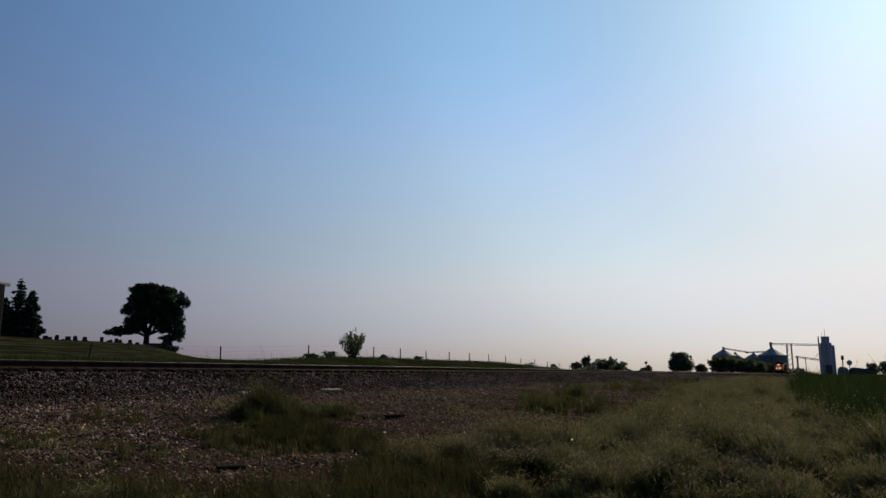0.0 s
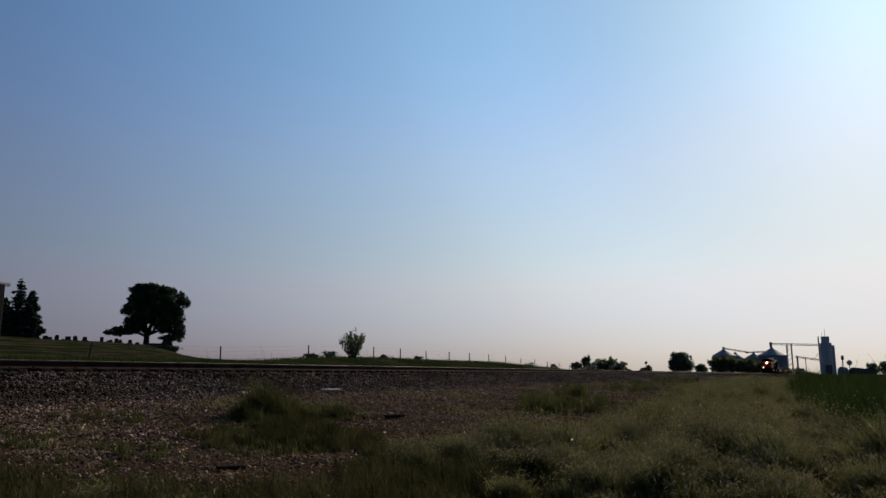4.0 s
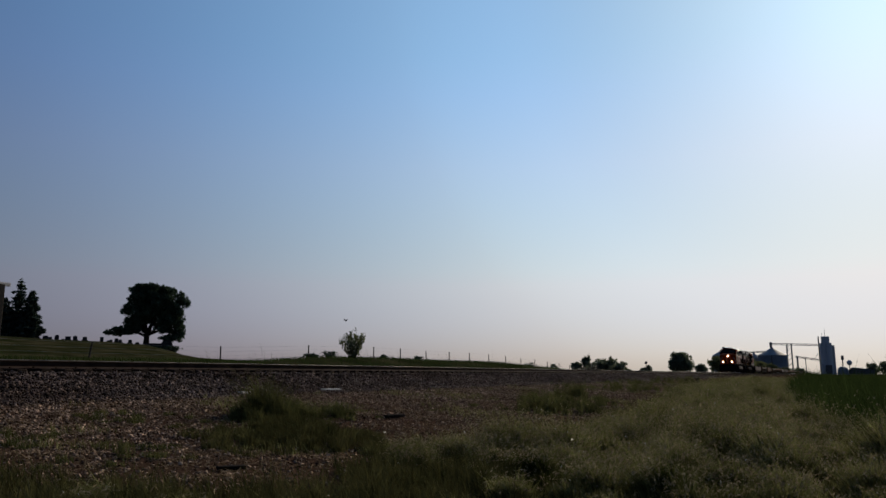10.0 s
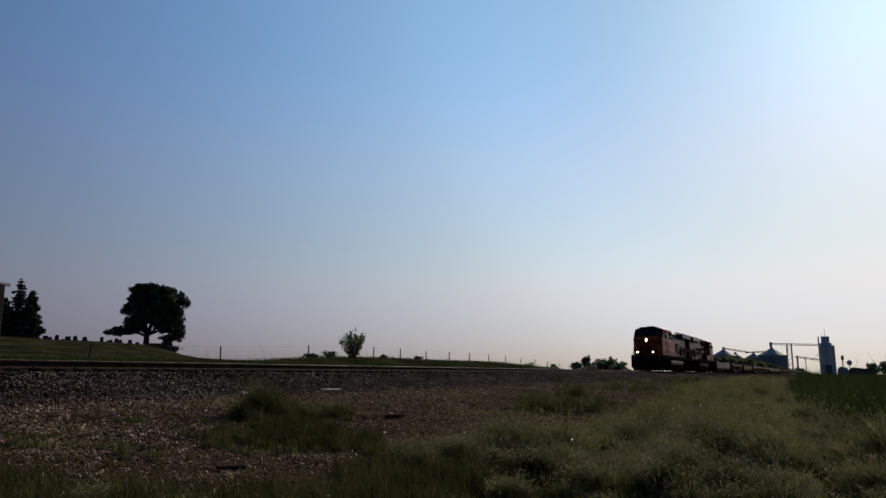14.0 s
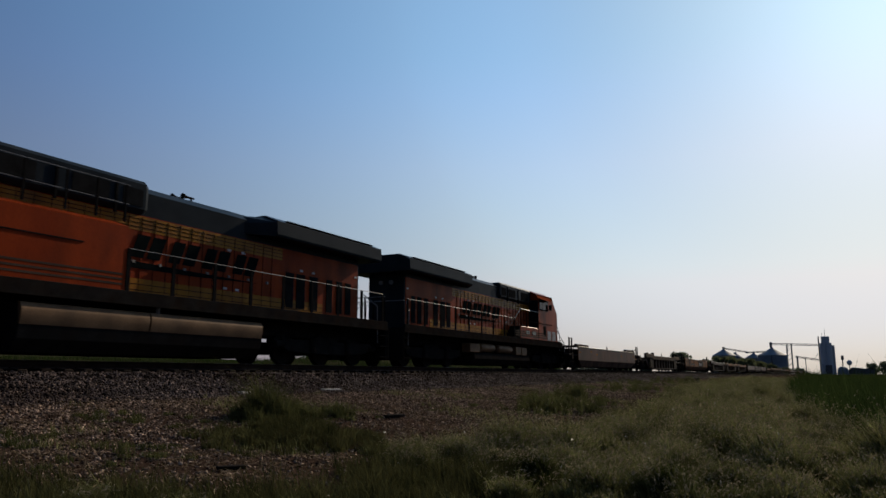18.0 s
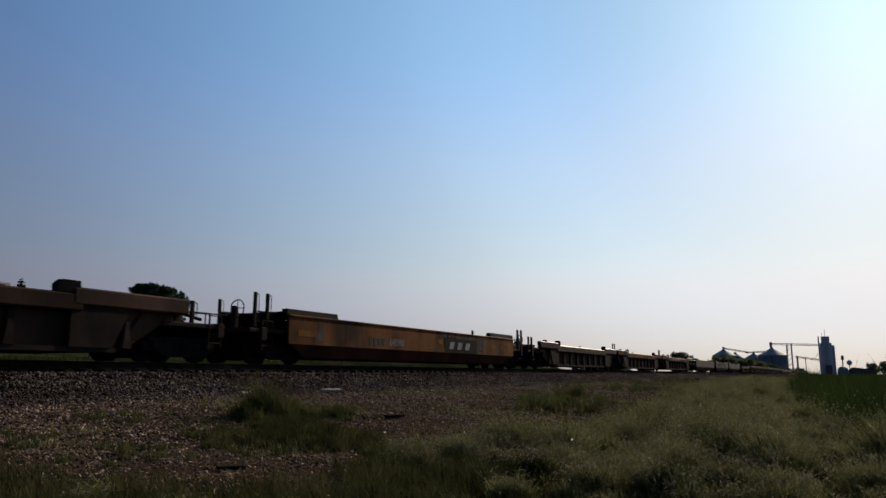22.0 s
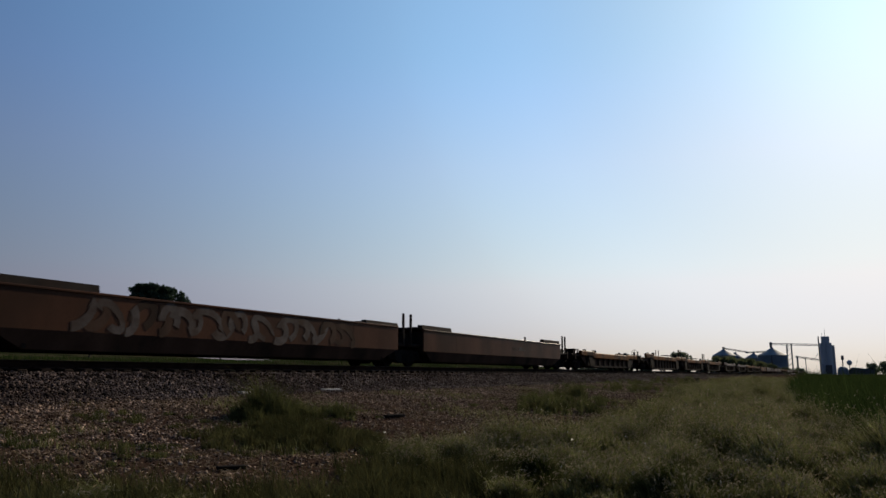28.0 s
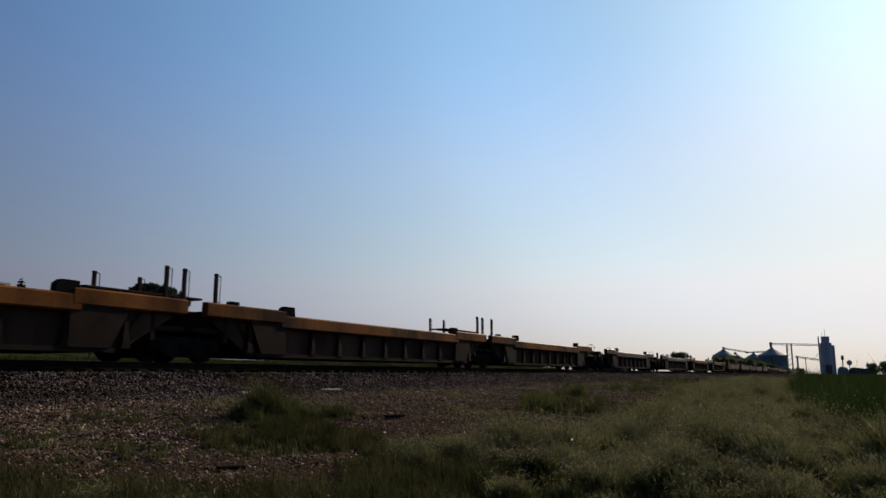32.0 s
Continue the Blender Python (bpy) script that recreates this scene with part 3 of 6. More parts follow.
def build_grass():
    # meadow in front, up to the gravel: bunches that fan out, with dark gaps between them
    gx, gy = np.meshgrid(np.arange(3.0, 34, 0.64), np.arange(-2.2, 8.2, 0.64))
    cx, cy = gx.ravel() + RNG.normal(size=gx.size) * 0.17, gy.ravel() + RNG.normal(size=gx.size) * 0.17
    edge = meadow_edge(cx, cy)
    keep = (cy < edge) & (cy > field_edge(cx) - 0.4) & (np.hypot(cx, cy) > 5.2)
    cx, cy, edge = cx[keep], cy[keep], edge[keep]
    tall = np.clip((0.31 + 0.1 * wave(cx, cy, 0.9, 2)) * np.clip((edge - cy) * 0.5 + 0.3, 0.3, 1) * RNG.lognormal(0, 0.32, len(cx)) * (1 - 0.6 * smooth_step(7.4, 5.8, cx)), 0.12, 0.75)
    n = 215000
    pick = RNG.choice(len(cx), n, p=(w := tall / (6 + cx)) / w.sum())
    o = RNG.normal(size=(n, 2)) * 0.55
    r = 0.16 + 0.2 * tall[pick]
    x, y = cx[pick] + o[:, 0] * r, cy[pick] + o[:, 1] * r
    hgt = tall[pick] * np.clip(1.05 - 0.3 * (o ** 2).sum(1), 0.25, 1)
    lean = o * 0.42 + RNG.normal(size=(len(tall), 2))[pick] * 0.12
    g, tips = blades("meadow_grass", "tall wild bunch grass going to seed in the meadow", M_GRASS, on_ground(x, y, -0.02), np.minimum(hgt * 1.04, 0.6), 0.005, 0.5, wind=(-0.5, 0.14), fan=lean)
    heads = [tips[RNG.random(n) < np.clip(hgt * 2.6 - 0.35, 0, 0.5)]]
    # the far meadow
    m = 9000
    cx, cy = 31 + 50 * RNG.random(m) ** 1.3, -1.8 + 9.6 * RNG.random(m)
    lump = 0.6 * wave(cx, cy, 0.4, 4) + 0.5 * wave(cx, cy, 1.1, 2)
    keep = (cy < meadow_edge(cx, cy)) & (cy > field_edge(cx) - 0.4) & (RNG.random(m) < np.clip(0.6 + 0.8 * lump, 0.1, 1))
    cx, cy, lump = cx[keep], cy[keep], lump[keep]
    x, y, pick = tufts(80000, cx, cy, 0.05)
    g, tips = blades("far_meadow_grass", "tall wild meadow grass farther along the track", M_GRASS, on_ground(x, y, -0.02), np.clip(0.32 + 0.3 * lump[pick], 0.1, 0.6), 0.005, 0.5, wind=(-0.2, 0.08))
    heads.append(tips[RNG.random(len(tips)) < 0.35])
    heads = np.concatenate(heads)
    seed_heads("seed_heads", "pale nodding grass seed heads", heads, 0.027)
    white_heads(heads[RNG.random(len(heads)) < 0.012])
    # low growth between the bunches, its colour darkened for shade
    n = 60000
    x, y = 3 + 45 * RNG.random(n) ** 1.6, -2 + 9.6 * RNG.random(n)
    keep = (y < meadow_edge(x, y) + 0.2) & (y > field_edge(x) - 0.5) & (np.hypot(x, y) > 4.6)
    n = 34000
    bx, by = 3.6 + 5 * RNG.random(n), 3.0 + 5.2 * RNG.random(n)
    out = (by < meadow_edge(bx, by) + 0.25 * RNG.normal(size=n)) & (np.hypot(bx, by) > 5.0) & (wave(bx, by, 0.11, 2) + 0.7 * wave(bx, by, 0.3, 5) > -0.2)
    # backlit near faces: their shade is put into this dark grass colour
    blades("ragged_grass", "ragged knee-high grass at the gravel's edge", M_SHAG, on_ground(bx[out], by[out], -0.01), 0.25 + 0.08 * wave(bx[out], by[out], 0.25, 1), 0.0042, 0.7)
    n = 26000
    bx, by = -14 + 22 * RNG.random(n), -14 + 18 * RNG.random(n)
    out = (np.hypot(bx, by) > 0.9) & (by < 3.4 - 0.25 * bx)
    x, y, keep = np.concatenate([x, bx[out]]), np.concatenate([y, by[out]]), np.concatenate([keep, np.ones(out.sum(), bool)])
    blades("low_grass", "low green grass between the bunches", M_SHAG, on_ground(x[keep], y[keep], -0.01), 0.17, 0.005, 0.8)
    # green tussocks on the gravel
    roots, hs = [], []
    for cx, cy, r, h, count in ((10.75, 9.3, 0.5, 0.6, 2300), (10.2, 9.0, 0.4, 0.3, 900), (12.4, 9.1, 0.62, 0.26, 1200), (11.6, 9.2, 0.4, 0.36, 800), (8.0, 7.1, 1.0, 0.16, 2200), (9.4, 7.6, 1.1, 0.16, 3400), (10.2, 8.2, 0.8, 0.14, 2000), (9.2, 6.7, 1.0, 0.2, 3600), (8.7, 10.4, 0.7, 0.1, 700), (5.9, 9.4, 0.55, 0.12, 600), (3.9, 10.0, 0.5, 0.1, 350), (20.0, 6.7, 1.6, 0.4, 3600), (24, 7.6, 1.8, 0.34, 2600), (27, 8.4, 0.7, 0.6, 900), (36.0, 8.6, 3.0, 0.35, 2500), (6.0, 7.6, 0.9, 0.1, 600), (50, 9.0, 5, 0.4, 3000), (70, 9.0, 8, 0.45, 3000)):
        m = max(6, count // 55)
        at = RNG.normal(size=(m, 2)) * r * 0.62 + (cx, cy)
        tall = h * np.exp(-(((at - (cx, cy)) / r) ** 2).sum(1) * 0.8) * RNG.uniform(0.35, 1.3, m) + 0.05
        pick = RNG.integers(0, m, count)
        roots.append(at[pick] + RNG.normal(size=(count, 2)) * 0.055)
        hs.append(tall[pick])
    p, h = np.concatenate(roots), np.concatenate(hs)
    rank = (p[:, 0] < 11.4) & (p[:, 1] < 8.7) & (p[:, 0] > 7.2)
    blades("grass_tussock", "green grass tussocks growing through the gravel", M_TUFT, on_ground(p[~rank, 0], p[~rank, 1], -0.01), h[~rank], 0.005, 0.95)
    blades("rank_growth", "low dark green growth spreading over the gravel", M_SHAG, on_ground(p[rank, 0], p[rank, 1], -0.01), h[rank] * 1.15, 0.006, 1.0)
    # dry straw and litter lying flat over the gravel
    n = 60000
    x, y = near_x(n, 2.5, 45, 1.7), RNG.uniform(4.5, 12.8, n)
    keep = wave(x, y, 0.8, 4.0) + 0.5 * wave(x, y, 0.25, 1.0) > 0.0
    x, y = x[keep], y[keep]
    a, n = RNG.uniform(0, 6.283, len(x)), len(x)
    along = np.stack([np.cos(a), np.sin(a), RNG.uniform(-0.1, 0.35, n)], 1) * RNG.uniform(0.02, 0.09, n)[:, None]
    side = np.stack([-np.sin(a), np.cos(a), 0 * a], 1) * 0.006
    p = on_ground(x, y, 0.022)
    v = np.stack([p - along - side, p - along + side, p + along + side, p + along - side], 1).reshape(-1, 3)
    tagged(new("dry_straw", fast_mesh("dry_straw", v, np.arange(4 * n).reshape(-1, 4), M_STRAW)), "dry straw and stems strewn on the gravel", "straw", kind="stuff")
    # thin weeds scattered over the gravel
    n = 30000
    x, y = near_x(n, 3, 60), RNG.uniform(6, 12.6, n)
    keep = wave(x, y, 1.3, 3.1) > 0.25
    blades("thin_weeds", "sparse low weeds on the gravel", M_GRASS, on_ground(x[keep], y[keep]), 0.1, 0.0045, 0.9)
    # crop field beside the meadow
    n = 120000
    x = 10 + 130 * RNG.random(n) ** 1.8
    y = 1.3 - 20 * RNG.random(n) ** 1.5
    keep = y < field_edge(x) + 0.25 - 1.3 * RNG.random(n) ** 2
    keep &= y > -2 - 0.32 * x
    x, y = x[keep], y[keep]
    blades("crop_field", "dense green crop standing waist high", M_CROP, on_ground(x, y, -0.02), 0.88 * (1 + 0.2 * wave(x, y, 0.6, 2)), 0.012, 0.45, "crop")
    # rough grass on the bank behind the track
    n = 60000
    x, y = 8 + 125 * RNG.random(n), 20 + 24 * RNG.random(n)
    blades("bank_grass", "rough green grass on the bank behind the track", M_CROP, on_ground(x, y, -0.02), 0.22, 0.014, 0.5)
    n = 260
    x, y = 33 + 85 * RNG.random(n), 37 + 4 * RNG.random(n)
    keep = wave(x, y, 2.3, 1.0) > 0.1
    blades("dry_stalks", "thin upright weed stalks along the fence", M_TUFT, on_ground(x[keep], y[keep]), 0.95, 0.006, 0.25)


def leaf_cloud(lobes, count, size, flat=1.0):
    """Leaf clumps packed into ellipsoids (x, y, z, rx, ry, rz): small crossed slivers, ragged at the rim."""
    lobes = np.array(lobes, float)
    vol = (lobes[:, 3] * lobes[:, 4] * lobes[:, 5]) ** 0.75
    pick = RNG.choice(len(lobes), count, p=vol / vol.sum())
    d = RNG.normal(size=(count, 3))
    d /= np.linalg.norm(d, axis=1)[:, None]
    r = RNG.random(count) ** 0.42 * (1 + 0.1 * RNG.normal(size=count))
    p = lobes[pick, :3] + d * r[:, None] * lobes[pick, 3:]
    u, w = RNG.normal(size=(count, 3)) * size, RNG.normal(size=(count, 3)) * size
    u[:, 2] *= flat
    w[:, 2] *= flat
    v = np.stack([p - u, p + w * 0.6, p + u, p - w * 0.6], 1).reshape(-1, 3)
    f = np.array([(0, 1, 2), (0, 2, 3)])
    return v, (f[None] + 4 * np.arange(count)[:, None, None]).reshape(-1, 3)


def limb(s, a, b, r0, r1, kink=0.08, steps=4):
    """A tapered, slightly crooked branch."""
    a, b = Vector(a), Vector(b)
    prev, length = a, (b - a).length
    for i in range(1, steps + 1):
        f = i / steps
        q = a.lerp(b, f)
        if i < steps:
            q += Vector((random.uniform(-1, 1), random.uniform(-1, 1), random.uniform(-0.4, 0.4))) * length * kink
        s.rod(prev, q, r0 + (r1 - r0) * (f - 1 / steps), 7, r0 + (r1 - r0) * f)
        prev = q
    return prev


def spot(bearing, distance, dz=0.0):
    """A place on the ground by its bearing from the track's far direction, in degrees, and its distance."""
    x, y = distance * math.cos(radians(bearing)), distance * math.sin(radians(bearing))
    return Vector((x, y, float(ground_height(x, y)) + dz))


def build_oak():
    p = spot(49.55, 150)
    tree = thing("oak_tree", "large dark spreading oak beside the graveyard", "tree", at=pose(*p, 0, 0, -40.6) @ Matrix.Scale(0.92, 4))
    s = Shape()
    limb(s, (0, 0, -0.5), (0.1, 0, 2.6), 0.75, 0.5, 0.03)
    for x, y, z, r in ((-4.5, 0.5, 4.2, 0.2), (-2.2, -1.5, 7.5, 0.22), (0.3, 1.2, 10.2, 0.24), (3.2, -0.6, 9.2, 0.22), (4.8, 1, 4.8, 0.2), (2.4, 2.5, 6.5, 0.2), (-1.0, 2.8, 6.2, 0.18), (1.2, -2.8, 6.6, 0.18), (5.5, 0, 7.0, 0.16)):
        end = limb(s, (0.1, 0, 2.3), (x * 0.75, y * 0.8, z * 0.86), 0.34, r * 0.6, 0.06)
        for _ in range(4):
            q = Vector((x, y, z)) + Vector((random.uniform(-2, 2), random.uniform(-2, 2), random.uniform(-1, 1.6)))
            limb(s, end, q, r * 0.5, 0.03, 0.1, 3)
    part("trunk", s, M_BARK, tree, "dark oak trunk with forking limbs", smooth=True)
    # boughs of the crown (x, z, half width, half height); each is a cluster of smaller leaf clumps with gaps between them
    boughs = ((0.0, 12.0, 2.4, 1.1), (-2.5, 11.7, 1.7, 0.8), (3.4, 11.2, 2.6, 1.3), (5.9, 9.3, 1.8, 2.0), (2.8, 8.6, 3.0, 1.9), (-1.6, 8.6, 2.6, 1.6), (-3.9, 7.5, 1.4, 1.0), (5.4, 6.2, 2.2, 1.9), (6.0, 3.2, 1.6, 1.9), (3.0, 4.4, 2.2, 1.2), (-2.9, 4.8, 1.9, 1.4), (-5.2, 3.2, 2.2, 0.8), (-7.2, 2.9, 0.8, 0.45), (-0.4, 5.8, 1.9, 1.2), (4.4, 1.9, 1.6, 0.7), (-3.3, 3.5, 1.7, 1.0), (-1.7, 4.2, 1.5, 1.0), (-1.9, 10.3, 2.0, 1.1), (0.6, 10.2, 3.2, 1.3), (0.6, 7.2, 3.4, 1.4), (3.6, 7.0, 2.4, 1.5))
    lobes = []
    for x, z, rx, rz in boughs:
        for _ in range(13):
            a, b, r = random.uniform(0, 6.283), random.uniform(-1.4, 1.4), random.uniform(0.5, 1.08)
            lobes.append((x + rx * r * math.cos(a) * math.cos(b), random.uniform(-0.75, 0.75) * (1.2 + rx) * 0.8, z + rz * r * math.sin(b), rx * random.uniform(0.22, 0.4), rx * random.uniform(0.3, 0.5), rz * random.uniform(0.3, 0.55)))
        lobes.append((x, 0, z, rx * 0.95, rx * 0.8, rz * 1.05))
    v, f = leaf_cloud(lobes, 42000, 0.16)
    part("crown", fast_mesh("crown", v, f, M_OAK), None, tree, "dense dark green leaf crown with gaps")


def conifer(name, label, p, height, radius, layers, droop=0.25, count=9000):
    tree = thing(name, label, "tree", at=Matrix.Translation(p))
    s = Shape()
    s.rod((0, 0, -0.5), (0, 0, height), 0.32, 8, 0.02)
    pts = []
    for i in range(layers):
        f = i / (layers - 1)
        z = height * (0.06 + 0.92 * f)
        r = radius * (1 - f) ** 0.75 * random.uniform(0.6, 1.2) + 0.15
        k = max(4, int(9 * (1 - f)) + 2)
        for j in range(k):
            a = 6.283 * (j + random.random() * 0.8) / k
            l = r * random.uniform(0.55, 1.25)
            e = Vector((math.cos(a) * l, math.sin(a) * l, z + l * (0.15 - droop)))
            s.rod((0, 0, z), e, 0.05, 4, 0.01)
            pts.append((z, e))
    part("trunk", s, M_BARK, tree, "straight dark trunk with side branches")
    base = np.array([(0, 0, z) for z, e in pts])
    ends = np.array([tuple(e) for z, e in pts])
    pick = RNG.choice(len(pts), count, p=(l := np.linalg.norm(ends[:, :2], axis=1)) / l.sum())
    f = RNG.random(count) ** 0.6
    p0 = base[pick] * (1 - f)[:, None] + ends[pick] * f[:, None] + RNG.normal(size=(count, 3)) * (0.13, 0.13, 0.09)
    u, w = RNG.normal(size=(count, 3)) * (0.2, 0.2, 0.12), RNG.normal(size=(count, 3)) * (0.2, 0.2, 0.16)
    v = np.stack([p0 - u, p0 + w * 0.6, p0 + u, p0 - w * 0.6], 1).reshape(-1, 3)
    t = np.array([(0, 1, 2), (0, 2, 3)])
    part("crown", fast_mesh("crown", v, (t[None] + 4 * np.arange(count)[:, None, None]).reshape(-1, 3), M_SPRUCE), None, tree, "dark needle crown in tiers")


def leaf_tree(name, label, p, width, height, mat, count, size, category="tree", stem=0.12):
    """A far tree or bush: stems, and a crown of uneven leaf clumps."""
    tree = thing(name, label, category, at=Matrix.Translation(p))
    s, lobes = Shape(), []
    for i in range(11):
        a, r = random.uniform(0, 6.283), random.uniform(0.1, 0.68) * width / 2
        z = height * random.uniform(0.3, 0.8)
        lobes.append((math.cos(a) * r, math.sin(a) * r, z, width * random.uniform(0.13, 0.24), width * random.uniform(0.13, 0.24), height * random.uniform(0.1, 0.22)))
        limb(s, (0, 0, -0.2), (math.cos(a) * r, math.sin(a) * r, z), height * stem * 0.22, 0.02, 0.05, 3)
    lobes.append((0, 0, height * 0.42, width * 0.4, width * 0.4, height * 0.38))
    part("trunk", s, M_BARK, tree, "dark branching stems")
    v, f = leaf_cloud(lobes, count, size)
    part("crown", fast_mesh("crown", v, f, mat), None, tree, "uneven leafy crown")


def upright_bush(p):
    """A bush of steep stems that spread like a fan, leafy along their upper two thirds."""
    bush = thing("roadside_bush", "airy upright green bush on the fence line", "bush", at=Matrix.Translation(p))
    s, pts = Shape(), []
    for i in range(34):
        a, r = random.uniform(0, 6.283), 1.25 * random.random() ** 0.6
        h = (2.9 - 0.7 * r) * random.uniform(0.75, 1.05)
        e = Vector((math.cos(a) * r, math.sin(a) * r, h))
        limb(s, (e.x * 0.15, e.y * 0.15, -0.1), e, 0.03, 0.008, 0.04, 3)
        for _ in range(60):
            f = random.uniform(0.18, 1.02)
            q = Vector((e.x * (0.15 + 0.85 * f), e.y * (0.15 + 0.85 * f), h * f))
            pts.append(q + Vector((random.gauss(0, 0.09), random.gauss(0, 0.09), random.gauss(0, 0.09))))
    part("stem", s, M_BARK, bush, "thin dark stems")
    v, f = leaf_cloud([(*q, 0.08, 0.08, 0.1) for q in pts], 3300, 0.055)
    part("crown", fast_mesh("crown", v, f, M_BUSH), None, bush, "small dull green leaves")


def build_trees():
    build_oak()
    conifer("spruce_tree", "tall dark spruce with an open pointed top", spot(57.75, 150), 11.2, 2.7, 19, 0.3, 8000)
    conifer("cedar_tree", "broad dark cedar beside the spruce", spot(57.0, 148), 8.7, 2.2, 24, -0.12, 12000)
    conifer("spruce_tree", "dark spruce at the graveyard's edge", spot(58.6, 152), 7.6, 3.6, 20, -0.05, 10000)
    upright_bush(spot(34.4, 70))
    for b, d, w, h in ((32.0, 76, 1.0, 0.7), (29.3, 80, 1.3, 0.7), (36.2, 66, 1.8, 0.9), (37.6, 64, 1.6, 0.6), (20.6, 118, 2.6, 1.5), (18.9, 124, 1.4, 0.8)):
        leaf_tree("fence_shrub", "small ragged shrub on the fence line", spot(b, d), w, h * 0.8, M_OAK, 420, 0.06, "shrub")
    for b, d, w, h in ((20.9, 330, 6, 4.5), (20.0, 340, 5, 4), (18.8, 330, 3, 5), (17.0, 420, 8, 8), (16.3, 420, 6, 12), (15.6, 410, 15, 10), (14.6, 410, 14, 11), (13.9, 400, 10, 8), (13.2, 430, 5, 3.5), (12.1, 460, 6, 4.5), (11.7, 460, 3, 6)):
        leaf_tree("far_tree", "distant dark leafy tree on the horizon", spot(b, d), w, h, M_FARLEAF, 900, 0.5)
    leaf_tree("round_tree", "rounded dark green tree near the track", spot(9.35, 330), 12.5, 10.5, M_FARLEAF, 3800, 0.4)
    leaf_tree("far_bush", "low dark bush beside the round tree", spot(8.0, 340), 6, 4.5, M_FARLEAF, 900, 0.4, "bush")
    for b, d, w, h in ((6.7, 400, 15, 10), (5.9, 395, 12, 9), (5.0, 390, 14, 8), (4.2, 395, 12, 7.5), (3.5, 420, 10, 7)):
        leaf_tree("far_bush", "green thicket in front of the grain bins", spot(b, d), w, h, M_BUSH, 2600, 0.4, "bush")
    for b, d, w, h in ((-3.0, 900, 16, 13), (-3.7, 880, 20, 14), (-4.4, 860, 22, 14), (2.4, 700, 14, 7), (1.5, 760, 12, 6)):
        leaf_tree("far_tree", "distant dark leafy tree behind the elevator", spot(b, d), w, h, M_FARLEAF, 1500, 0.7)


# ---- fence, graves and poles ----
def build_fence():
    y = 38.0
    post_mesh = Shape().rod((0, 0, -0.3), (0, 0, 1.08), 0.06, 8, 0.05).mesh("post", M_WOOD)
    fence = thing("wire_fence", "old wire fence on grey wooden posts", "fence")
    tops, random_lean = [], random.Random(3)
    for k in [0.2, 0.471, 0.748, 1.025, 1.289, 1.552, 1.684, 1.827, 1.971, 2.115, 2.267] + [2.267 + 0.148 * i for i in range(1, 10)]:
        x = 38 * k
        z = float(ground_height(x, y))
        lean = 9 if k == 0.748 else random_lean.uniform(-3, 3)
        part("post", post_mesh, None, fence, at=pose(x, y, z, 0, lean))
        tops.append((x, y - 0.06, z))
    for h in (0.4, 0.7, 1.0):
        for (a, b, c), (d, e, f) in zip(tops, tops[1:]):
            part("wire", Shape().rod((a, b, c + h), (d, e, f + h), 0.004, 4), M_FRAME, fence)


